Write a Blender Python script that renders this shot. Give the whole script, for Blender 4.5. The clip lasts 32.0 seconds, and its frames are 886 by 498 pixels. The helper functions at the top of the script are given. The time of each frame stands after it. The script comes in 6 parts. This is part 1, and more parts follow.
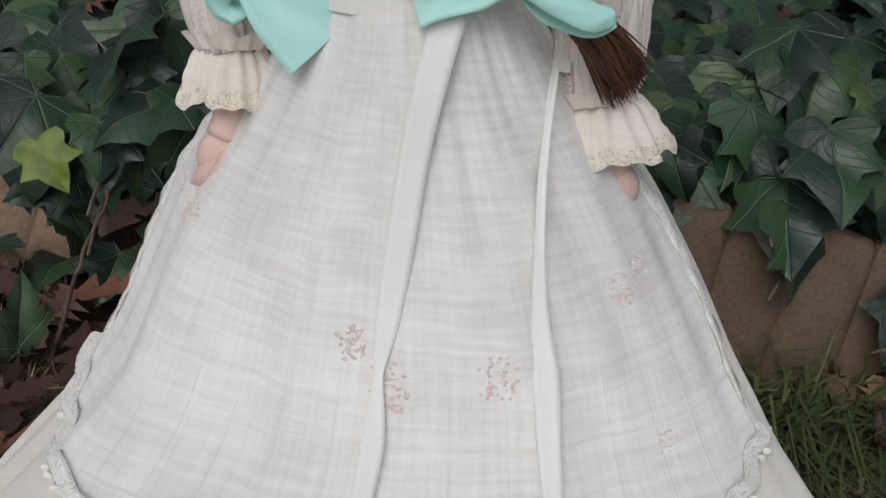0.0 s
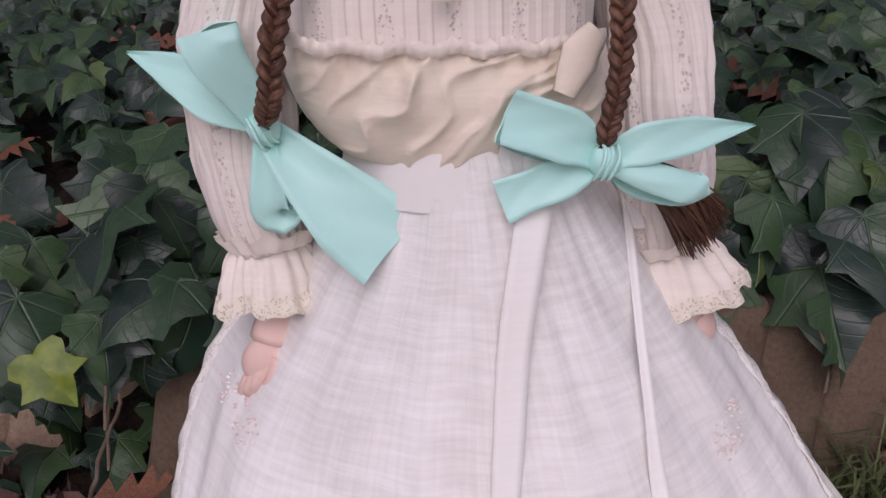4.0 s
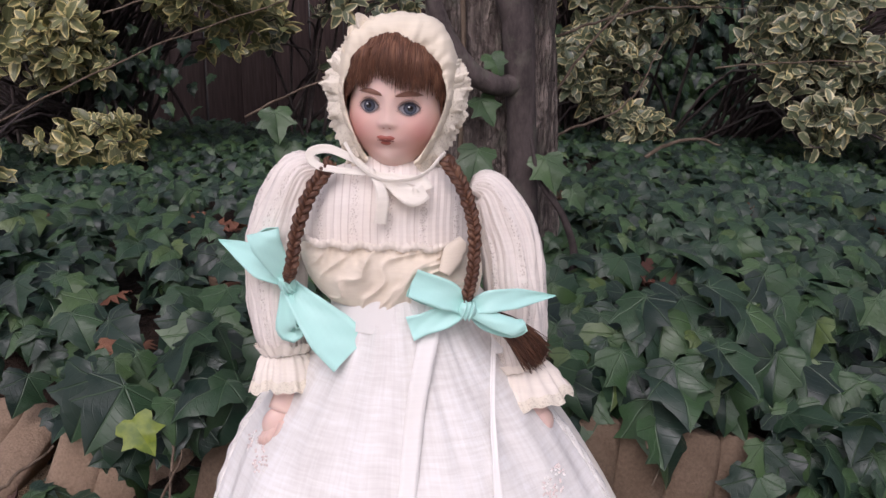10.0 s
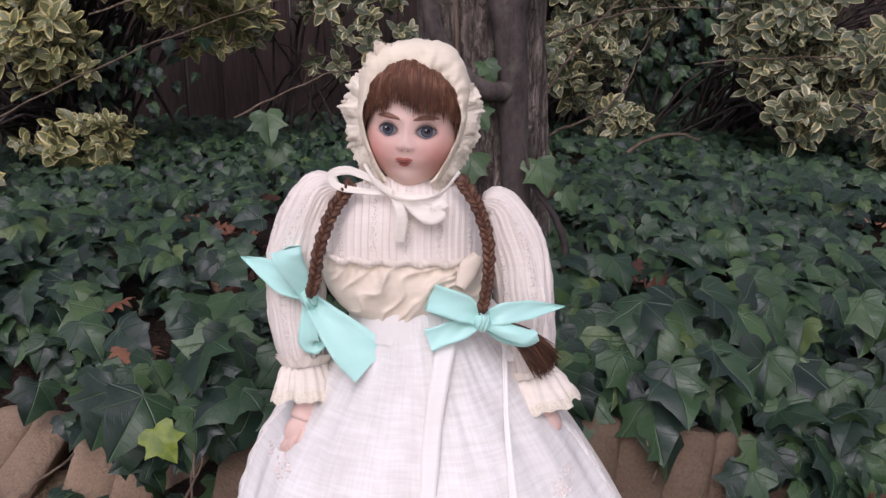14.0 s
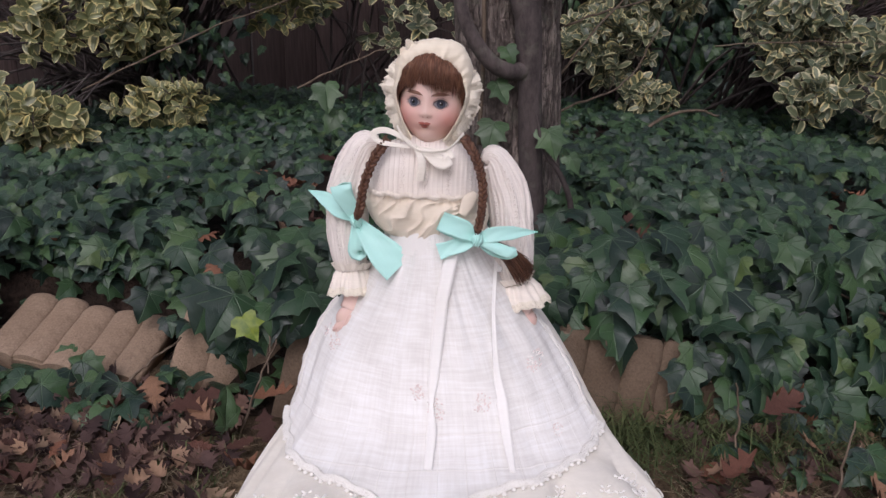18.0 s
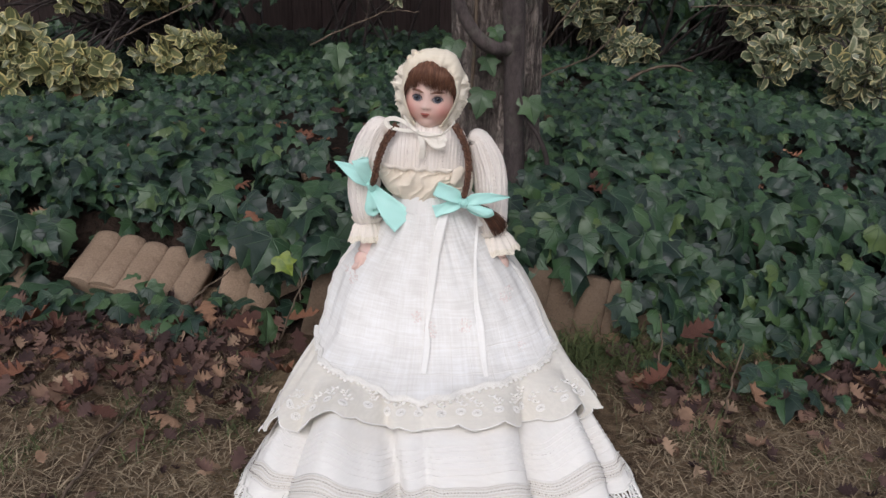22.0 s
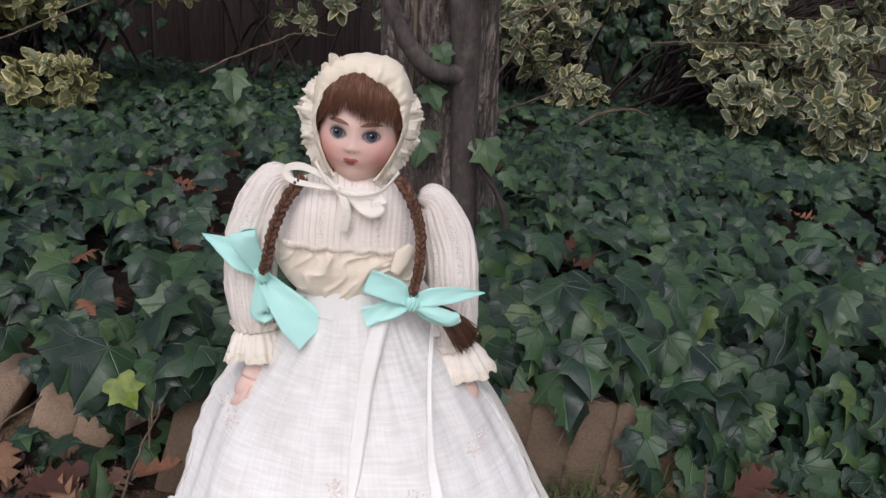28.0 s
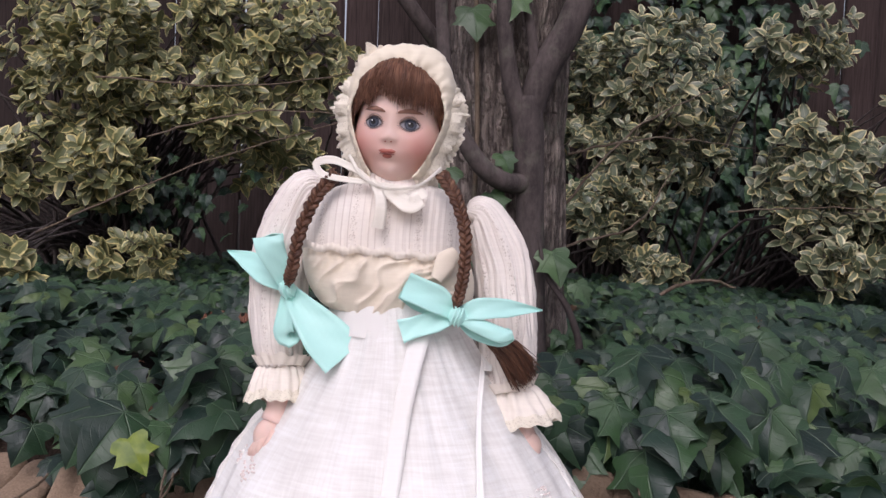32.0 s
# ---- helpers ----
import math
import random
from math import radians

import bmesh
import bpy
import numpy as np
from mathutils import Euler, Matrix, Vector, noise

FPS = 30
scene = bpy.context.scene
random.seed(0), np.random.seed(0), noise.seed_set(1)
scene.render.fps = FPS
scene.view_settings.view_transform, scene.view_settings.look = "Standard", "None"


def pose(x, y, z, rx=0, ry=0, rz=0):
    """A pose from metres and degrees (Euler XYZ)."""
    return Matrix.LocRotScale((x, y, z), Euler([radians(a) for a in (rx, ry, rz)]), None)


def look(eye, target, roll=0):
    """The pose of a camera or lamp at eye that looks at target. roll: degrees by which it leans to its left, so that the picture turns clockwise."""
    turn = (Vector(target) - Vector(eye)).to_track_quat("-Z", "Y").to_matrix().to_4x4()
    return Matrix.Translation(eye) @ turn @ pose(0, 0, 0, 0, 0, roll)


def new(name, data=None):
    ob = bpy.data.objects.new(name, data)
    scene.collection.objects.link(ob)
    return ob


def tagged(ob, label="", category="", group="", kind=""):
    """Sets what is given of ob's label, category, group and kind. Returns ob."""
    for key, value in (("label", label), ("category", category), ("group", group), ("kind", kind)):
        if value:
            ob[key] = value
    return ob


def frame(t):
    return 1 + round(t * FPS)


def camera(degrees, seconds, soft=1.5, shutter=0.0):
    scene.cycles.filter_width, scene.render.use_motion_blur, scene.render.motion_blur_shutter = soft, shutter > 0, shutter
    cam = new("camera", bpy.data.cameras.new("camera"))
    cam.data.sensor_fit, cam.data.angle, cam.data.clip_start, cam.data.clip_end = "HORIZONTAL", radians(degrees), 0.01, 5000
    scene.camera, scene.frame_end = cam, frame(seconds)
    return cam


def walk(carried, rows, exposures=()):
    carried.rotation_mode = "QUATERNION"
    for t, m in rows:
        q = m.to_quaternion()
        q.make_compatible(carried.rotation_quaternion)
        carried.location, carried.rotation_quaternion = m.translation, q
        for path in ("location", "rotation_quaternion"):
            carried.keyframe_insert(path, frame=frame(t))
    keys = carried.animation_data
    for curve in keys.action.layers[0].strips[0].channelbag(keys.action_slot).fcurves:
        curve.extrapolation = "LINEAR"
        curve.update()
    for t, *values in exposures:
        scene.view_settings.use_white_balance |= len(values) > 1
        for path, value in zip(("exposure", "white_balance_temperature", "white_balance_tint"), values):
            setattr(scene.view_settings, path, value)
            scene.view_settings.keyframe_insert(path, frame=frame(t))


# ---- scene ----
cam = camera(54.9, 32.0)
PATH = [
    (0, (0.061, 0.033, 0.371), (0.059, 1.802, -0.562), 3.2),
    (0.5, (0.058, 0.034, 0.395), (0.063, 1.824, -0.497), 2.8),
    (1, (0.057, 0.029, 0.42), (0.077, 1.834, -0.441), 2.4),
    (1.5, (0.049, 0.031, 0.451), (0.097, 1.871, -0.332), 1.8),
    (2, (0.042, 0.034, 0.485), (0.104, 1.913, -0.196), 1.3),
    (2.5, (0.043, 0.033, 0.508), (0.103, 1.935, -0.109), 0.7),
    (3, (0.039, 0.03, 0.508), (0.098, 1.942, -0.077), 0.4),
    (3.5, (0.019, 0.054, 0.478), (0.072, 1.962, -0.116), 0.4),
    (4, (-0.018, 0.1, 0.424), (0.207, 1.879, -0.463), -2.1),
    (4.5, (-0.025, 0.101, 0.421), (0.252, 1.87, -0.471), -2.0),
    (6.5, (0.019, -0.008, 0.474), (0.159, 1.848, -0.256), 0.8),
    (7, (0.014, -0.064, 0.495), (0.154, 1.85, -0.069), 1.1),
    (7.5, (0.018, -0.114, 0.5), (0.165, 1.81, -0.023), 1.0),
    (8, (0.02, -0.158, 0.504), (0.177, 1.774, 0.011), 0.7),
    (8.5, (0.018, -0.176, 0.507), (0.175, 1.759, 0.028), 0.6),
    (9, (0.021, -0.18, 0.505), (0.184, 1.757, 0.034), 0.5),
    (9.5, (0.017, -0.185, 0.499), (0.178, 1.752, 0.026), 0.3),
    (10, (0.017, -0.182, 0.496), (0.183, 1.752, 0.015), 0.2),
    (10.5, (0.019, -0.179, 0.493), (0.192, 1.754, 0.009), 0.2),
    (11, (0.015, -0.167, 0.496), (0.207, 1.769, 0.032), 0.2),
    (11.5, (0.01, -0.163, 0.492), (0.217, 1.775, 0.043), 0.2),
    (12, (0.0, -0.168, 0.492), (0.232, 1.769, 0.049), -0.1),
    (12.5, (-0.014, -0.176, 0.494), (0.234, 1.758, 0.048), -0.5),
    (13, (-0.012, -0.186, 0.503), (0.236, 1.745, 0.043), -0.4),
    (13.5, (-0.01, -0.204, 0.522), (0.223, 1.724, 0.042), -0.2),
    (14, (-0.015, -0.204, 0.523), (0.207, 1.718, 0.016), -0.1),
    (14.5, (-0.02, -0.205, 0.525), (0.195, 1.712, -0.001), 0.2),
    (16.5, (-0.009, -0.388, 0.548), (0.187, 1.539, 0.05), 2.3),
    (17, (-0.008, -0.428, 0.552), (0.151, 1.504, 0.059), 1.8),
    (17.5, (-0.003, -0.46, 0.555), (0.125, 1.464, 0.024), 1.2),
    (18, (0.0, -0.476, 0.557), (0.105, 1.438, -0.014), 0.7),
    (18.5, (0.0, -0.503, 0.569), (0.103, 1.398, -0.044), 0.8),
    (19, (0.001, -0.538, 0.589), (0.098, 1.349, -0.067), 0.9),
    (19.5, (0.002, -0.574, 0.61), (0.093, 1.302, -0.076), 0.9),
    (20, (-0.001, -0.612, 0.627), (0.09, 1.244, -0.115), 1.2),
    (20.5, (0.003, -0.633, 0.643), (0.097, 1.201, -0.151), 1.5),
    (21, (-0.004, -0.665, 0.658), (0.103, 1.158, -0.157), 1.6),
    (21.5, (-0.006, -0.71, 0.682), (0.1, 1.115, -0.13), 1.6),
    (22, (-0.013, -0.739, 0.688), (0.102, 1.117, -0.049), 1.8),
    (22.5, (-0.019, -0.759, 0.695), (0.101, 1.099, -0.036), 1.9),
    (23, (-0.018, -0.79, 0.699), (0.113, 1.066, -0.033), 1.9),
    (23.5, (-0.014, -0.817, 0.701), (0.135, 1.029, -0.053), 2.1),
    (24, (-0.013, -0.828, 0.708), (0.145, 1.007, -0.072), 2.2),
    (24.5, (-0.01, -0.831, 0.706), (0.165, 0.995, -0.091), 2.3),
    (26.5, (-0.002, -0.691, 0.689), (0.183, 1.152, -0.066), 2.7),
    (27, (0.021, -0.525, 0.688), (0.201, 1.323, -0.055), 2.8),
    (27.5, (0.013, -0.405, 0.67), (0.139, 1.47, -0.014), 3.1),
    (28, (-0.006, -0.286, 0.585), (0.307, 1.588, -0.04), 3.9),
    (28.5, (-0.025, -0.231, 0.543), (0.416, 1.639, -0.015), 4.8),
    (29, (-0.04, -0.207, 0.532), (0.335, 1.687, 0.012), 3.4),
    (29.5, (-0.047, -0.191, 0.508), (0.296, 1.72, 0.027), 2.7),
    (30, (-0.022, -0.185, 0.467), (0.199, 1.782, 0.177), 1.8),
    (30.5, (0.012, -0.156, 0.401), (0.112, 1.838, 0.294), 1.3),
    (31, (0.032, -0.177, 0.376), (0.12, 1.82, 0.31), 1.4),
    (31.5, (0.042, -0.219, 0.382), (0.148, 1.777, 0.315), 1.9),
    (32, (0.04, -0.236, 0.381), (0.142, 1.759, 0.301), 2.2),
]
LOOKS = [
    (0.0, -0.26, 6200, 9), (1.0, -0.25, 6200, 13), (2.0, 0.12, 6200, 15), (3.0, 0.36, 6300, 22), (4.0, -0.15, 6300, 31), (7.0, 0.38, 6250, 14), (9.0, 0.3, 6300, 24), (14.0, 0.3, 6200, 26), (17.0, 0.2, 6200, 24),
    (20.0, 0.15, 6200, 16), (24.0, 0.15, 6200, 13), (27.0, 0.15, 6200, 14), (29.0, 0.3, 6200, 20), (32.0, 0.35, 6200, 23),
]
walk(cam, [(t, look(eye, target, roll)) for t, eye, target, roll in PATH], LOOKS)

# ---------------------------------------------------------------- world and light
SUN_EL, SUN_AZ = 45.0, 194.0
world = bpy.data.worlds.new("world")
scene.world = world
world.use_nodes = True
wn, wl = world.node_tree.nodes, world.node_tree.links
wn.clear()
sky = wn.new("ShaderNodeTexSky")
sky.sky_type, sky.sun_disc = "NISHITA", False
sky.sun_elevation, sky.sun_rotation = radians(SUN_EL), radians(SUN_AZ)
sky.dust_density, sky.ozone_density = 4.0, 1.0
# an overcast day: most of the sky's blue is washed out
grey = wn.new("ShaderNodeHueSaturation")
grey.inputs["Saturation"].default_value = 0.35
bg = wn.new("ShaderNodeBackground")
bg.inputs["Strength"].default_value = 0.105
wo = wn.new("ShaderNodeOutputWorld")
wl.new(sky.outputs[0], grey.inputs["Color"])
wl.new(grey.outputs[0], bg.inputs["Color"])
wl.new(bg.outputs[0], wo.inputs["Surface"])

sun_data = bpy.data.lights.new("sun", "SUN")
sun_data.energy, sun_data.angle, sun_data.color = 0.62, radians(40), (1.0, 0.97, 0.95)
sun = new("sun", sun_data)
az, el = radians(SUN_AZ), radians(SUN_EL)
sun_way = Vector((math.sin(az) * math.cos(el), math.cos(az) * math.cos(el), math.sin(el)))
sun.matrix_world = look(sun_way * 30, (0, 0, 0))


# ---------------------------------------------------------------- materials
def smooth(a, b, x):
    t = min(1.0, max(0.0, (x - a) / (b - a)))
    return t * t * (3 - 2 * t)


class Mat:
    """A short way to write node materials."""

    def __init__(self, name, rough=0.7, spec=0.5):
        self.m = bpy.data.materials.new(name)
        self.m.use_nodes = True
        self.t = self.m.node_tree
        self.b = self.t.nodes["Principled BSDF"]
        self.b.inputs["Roughness"].default_value = rough
        self.b.inputs["Specular IOR Level"].default_value = spec

    def node(self, kind, **kw):
        n = self.t.nodes.new("ShaderNode" + kind)
        for k, v in kw.items():
            setattr(n, k, v)
        return n

    def link(self, a, b):
        self.t.links.new(a, b)

    def put(self, socket, v):
        if hasattr(v, "is_linked"):
            self.link(v, socket)
        elif isinstance(v, (tuple, list)) and len(v) == 3 and socket.type == "RGBA":
            socket.default_value = (*v, 1)
        else:
            socket.default_value = v

    def math(self, op, a, b=0.0, c=None):
        n = self.node("Math", operation=op)
        self.put(n.inputs[0], a), self.put(n.inputs[1], b)
        if c is not None:
            self.put(n.inputs[2], c)
        return n.outputs[0]

    def coord(self, which="Object"):
        return self.node("TexCoord").outputs[which]

    def noise(self, scale, detail=4.0, rough=0.55, vec=None, stretch=None):
        n = self.node("TexNoise")
        v = vec if vec is not None else self.coord()
        if stretch:
            mp = self.node("Mapping")
            mp.inputs["Scale"].default_value = stretch
            self.link(v, mp.inputs[0])
            v = mp.outputs[0]
        self.link(v, n.inputs["Vector"])
        n.inputs["Scale"].default_value, n.inputs["Detail"].default_value, n.inputs["Roughness"].default_value = scale, detail, rough
        return n.outputs["Fac"]

    def leaf_noise(self, scale, vec, w):
        n = self.node("TexNoise", noise_dimensions="4D")
        self.link(vec, n.inputs["Vector"])
        self.link(self.math("MULTIPLY", w, 40.0), n.inputs["W"])
        n.inputs["Scale"].default_value, n.inputs["Detail"].default_value = scale, 4.0
        return n.outputs["Fac"]

    def ramp(self, fac, *stops):
        n = self.node("ValToRGB")
        el = n.color_ramp.elements
        while len(el) < len(stops):
            el.new(0.5)
        for e, (p, c) in zip(el, stops):
            e.position, e.color = p, (*c, 1) if len(c) == 3 else c
        self.link(fac, n.inputs[0])
        return n.outputs[0]

    def span(self, x, a, b, lo=0.0, hi=1.0):
        n = self.node("MapRange")
        self.put(n.inputs[0], x)
        n.inputs[1].default_value, n.inputs[2].default_value, n.inputs[3].default_value, n.inputs[4].default_value = a, b, lo, hi
        return n.outputs[0]

    def mix(self, fac, a, b, mode="MIX"):
        n = self.node("Mix", data_type="RGBA", blend_type=mode)
        self.put(n.inputs[0], fac), self.put(n.inputs[6], a), self.put(n.inputs[7], b)
        return n.outputs[2]

    def rnd(self):
        """A random number for each piece, whether an object of its own or an island of a joined mesh."""
        g, o = self.node("NewGeometry"), self.node("ObjectInfo")
        return self.math("FRACT", self.math("ADD", g.outputs["Random Per Island"], o.outputs["Random"]))

    def xyz(self, vec):
        n = self.node("SeparateXYZ")
        self.link(vec, n.inputs[0])
        return n.outputs

    def color(self, c):
        self.put(self.b.inputs["Base Color"], c)
        return self

    def rough(self, r):
        self.put(self.b.inputs["Roughness"], r)
        return self

    def bump(self, h, strength=0.4, dist=0.002):
        n = self.node("Bump")
        n.inputs["Strength"].default_value, n.inputs["Distance"].default_value = strength, dist
        self.link(h, n.inputs["Height"])
        self.link(n.outputs[0], self.b.inputs["Normal"])
        return self


def soil():
    m = Mat("lawn_soil", 0.95, 0.2)
    a, b, c = m.noise(9, 5), m.noise(70, 4), m.noise(400, 2)
    base = m.ramp(a, (0.3, (0.090, 0.064, 0.045)), (0.5, (0.172, 0.126, 0.086)), (0.7, (0.235, 0.178, 0.118)))
    fine = m.ramp(b, (0.3, (0.35, 0.32, 0.28)), (0.7, (1.25, 1.2, 1.1)))
    m.color(m.mix(1.0, base, fine, "MULTIPLY"))
    return m.bump(m.math("ADD", b, m.math("MULTIPLY", c, 0.5)), 0.9, 0.012).m


def bed_soil():
    m = Mat("bed_soil", 0.95, 0.2)
    a, b = m.noise(12, 5), m.noise(90, 4)
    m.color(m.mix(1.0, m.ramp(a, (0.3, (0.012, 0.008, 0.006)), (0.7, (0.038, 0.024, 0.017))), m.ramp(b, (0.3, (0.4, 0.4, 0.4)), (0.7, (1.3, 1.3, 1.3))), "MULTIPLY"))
    return m.bump(b, 0.9, 0.012).m


def ivy_leaf_material(name="ivy_leaf", young=0.0):
    m = Mat(name, 0.40, 0.42)
    r = m.rnd()
    uv = m.coord("UV")
    x, y, _ = m.xyz(uv)
    y2 = m.math("SUBTRACT", y, 0.06)
    ang = m.math("ARCTAN2", x, y2)
    rad = m.math("SQRT", m.math("ADD", m.math("MULTIPLY", x, x), m.math("MULTIPLY", y2, y2)))
    near = m.math("MULTIPLY", m.math("ABSOLUTE", m.math("SINE", m.math("MULTIPLY", ang, 4.0))), rad)
    vein = m.span(near, 0.01, 0.06, 1.0, 0.0)
    minor = m.span(m.math("ABSOLUTE", m.math("SINE", m.math("ADD", m.math("MULTIPLY", rad, 26.0), m.math("MULTIPLY", ang, 9.0)))), 0.0, 0.22, 0.14, 0.0)
    vein = m.math("MAXIMUM", vein, minor)
    base = m.ramp(r, (0.0, (0.007, 0.018, 0.014)), (0.3, (0.013, 0.034, 0.022)), (0.55, (0.023, 0.054, 0.026)), (0.78, (0.036, 0.080, 0.031)), (0.95, (0.050, 0.098, 0.034)), (1.0, (0.080, 0.120, 0.034)))
    n = m.leaf_noise(5.0, uv, r)
    base = m.mix(m.span(n, 0.4, 0.75, 0.0, 0.4), base, (0.030, 0.048, 0.032))
    if young:
        base = m.mix(young, base, (0.075, 0.130, 0.050))
    m.color(m.mix(m.math("MULTIPLY", vein, 0.5), base, (0.085, 0.135, 0.075)))
    m.rough(m.span(n, 0.3, 0.7, 0.30, 0.52))
    return m.bump(m.math("SUBTRACT", m.math("MULTIPLY", n, 0.8), m.math("MULTIPLY", vein, 0.6)), 0.5, 0.004).m


def yellow_leaf_material():
    m = Mat("yellowing_ivy_leaf", 0.5)
    n = m.leaf_noise(4.0, m.coord("UV"), m.rnd())
    return m.color(m.ramp(n, (0.35, (0.085, 0.135, 0.014)), (0.6, (0.165, 0.215, 0.020)))).bump(n, 0.3, 0.003).m


def variegated_leaf(name="variegated_leaf", gold=0.0):
    m = Mat(name, 0.38, 0.5)
    r = m.rnd()
    x, y, _ = m.xyz(m.coord("UV"))
    yy = m.math("MULTIPLY", m.math("SUBTRACT", y, 0.5), 1.0)
    # distance from the midline, as a share of the leaf's half-width there
    w = m.math("MULTIPLY", m.math("SQRT", m.math("MAXIMUM", m.math("SUBTRACT", 0.26, m.math("MULTIPLY", yy, yy)), 0.001)), 0.56)
    q = m.math("DIVIDE", m.math("ABSOLUTE", x), w)
    n = m.leaf_noise(5.0, m.coord("UV"), r)
    edge = m.math("ADD", m.math("ADD", q, m.math("MULTIPLY", m.math("SUBTRACT", n, 0.5), 0.9)), m.math("MULTIPLY", m.math("SUBTRACT", r, 0.5), 0.35))
    tip = m.span(y, 0.78, 0.98, 0.0, 0.5)
    fac = m.span(m.math("ADD", edge, tip), 0.56, 0.78)
    green = m.ramp(r, (0.0, (0.060, 0.080, 0.048)), (0.5, (0.100, 0.122, 0.066)), (1.0, (0.145, 0.165, 0.092)))
    r2 = m.math("FRACT", m.math("MULTIPLY", r, 7.31))
    cream = m.ramp(r2, (0.0, (0.38, 0.365, 0.24)), (0.5, (0.52, 0.475, 0.28)), (1.0, (0.66, 0.55, 0.25)))
    if gold:
        green = m.mix(gold, green, (0.20, 0.20, 0.060))
        cream = m.mix(gold, cream, (0.66, 0.55, 0.17))
    mid = m.span(m.math("ABSOLUTE", x), 0.006, 0.02, 0.35, 0.0)
    m.color(m.mix(mid, m.mix(fac, green, cream), (0.30, 0.34, 0.18)))
    return m.bump(n, 0.15, 0.002).m


def bark(name, dark, light, scale=22.0, deep=0.012, flaky=False):
    m = Mat(name, 0.92, 0.25)
    v = m.noise(scale, 6, 0.65, stretch=(1, 1, 0.25))
    w = m.noise(scale * 4, 5, 0.65, stretch=(1, 1, 0.5))
    lich = m.span(m.noise(34, 5), 0.56, 0.70, 0.0, 0.5)
    h = m.math("ADD", m.math("MULTIPLY", v, 0.65), m.math("MULTIPLY", w, 0.35))
    if flaky:
        # long broken furrows between plates
        f1 = m.noise(30, 5, 0.6, stretch=(1, 1, 0.16))
        f2 = m.noise(64, 4, 0.6, stretch=(1, 1, 0.45))
        ridge = m.span(m.math("ABSOLUTE", m.math("SUBTRACT", f1, 0.5)), 0.0, 0.13)
        ridge2 = m.span(m.math("ABSOLUTE", m.math("SUBTRACT", f2, 0.5)), 0.0, 0.10)
        crack = m.math("MULTIPLY", m.math("ADD", m.math("MULTIPLY", ridge, 0.7), 0.3), m.math("ADD", m.math("MULTIPLY", ridge2, 0.45), 0.55))
        h = m.math("MULTIPLY", m.math("ADD", m.math("MULTIPLY", h, 0.8), 0.2), crack)
        base = m.ramp(h, (0.08, dark), (0.32, tuple((p + q) / 2.4 for p, q in zip(dark, light))), (0.62, light))
    else:
        base = m.ramp(h, (0.35, dark), (0.66, light))
    m.color(m.mix(lich, base, (0.15, 0.15, 0.115)))
    return m.bump(h, 1.0, deep).m


def concrete(name="tan_concrete", tone=1.0):
    m = Mat(name, 0.93, 0.25)
    a, b, c = m.noise(8, 5), m.noise(60, 5), m.noise(320, 3)
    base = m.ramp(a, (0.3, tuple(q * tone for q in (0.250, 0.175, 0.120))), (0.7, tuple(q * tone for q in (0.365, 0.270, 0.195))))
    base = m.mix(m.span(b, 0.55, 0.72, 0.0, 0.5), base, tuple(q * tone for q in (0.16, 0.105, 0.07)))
    m.color(m.mix(0.5, base, m.ramp(c, (0.3, (0.6, 0.58, 0.55)), (0.7, (1.2, 1.18, 1.15))), "MULTIPLY"))
    return m.bump(m.math("ADD", b, m.math("MULTIPLY", c, 0.6)), 0.6, 0.004).m


def fence_wood():
    m = Mat("weathered_fence_wood", 0.9, 0.2)
    g = m.noise(18, 6, 0.6, stretch=(6, 6, 0.35))
    r = m.rnd()
    base = m.ramp(g, (0.3, (0.022, 0.015, 0.014)), (0.7, (0.062, 0.044, 0.040)))
    m.color(m.mix(1.0, base, m.ramp(r, (0, (0.7, 0.7, 0.7)), (1, (1.15, 1.1, 1.1))), "MULTIPLY"))
    return m.bump(g, 0.6, 0.004).m


def dry_leaf():
    m = Mat("dry_oak_leaf", 0.75, 0.3)
    r, n = m.rnd(), m.noise(50, 4)
    base = m.ramp(r, (0.0, (0.060, 0.028, 0.022)), (0.3, (0.12, 0.050, 0.034)), (0.55, (0.22, 0.095, 0.055)), (0.78, (0.27, 0.150, 0.090)), (1.0, (0.34, 0.23, 0.15)))
    m.color(m.mix(1.0, base, m.ramp(n, (0.3, (0.6, 0.6, 0.6)), (0.7, (1.25, 1.25, 1.25))), "MULTIPLY"))
    return m.bump(n, 0.4, 0.003).m


def litter_leaf():
    m = Mat("purplish_leaf_litter", 0.8, 0.25)
    r, n = m.rnd(), m.noise(60, 4)
    base = m.ramp(r, (0.0, (0.035, 0.020, 0.019)), (0.4, (0.080, 0.046, 0.040)), (0.7, (0.15, 0.088, 0.068)), (0.9, (0.25, 0.155, 0.10)), (1.0, (0.36, 0.26, 0.18)))
    m.color(m.mix(1.0, base, m.ramp(n, (0.3, (0.65, 0.65, 0.65)), (0.7, (1.2, 1.2, 1.2))), "MULTIPLY"))
    return m.bump(n, 0.4, 0.003).m


def grass_material(name, a, b, c):
    m = Mat(name, 0.7, 0.3)
    return m.color(m.ramp(m.rnd(), (0.0, a), (0.5, b), (1.0, c))).m


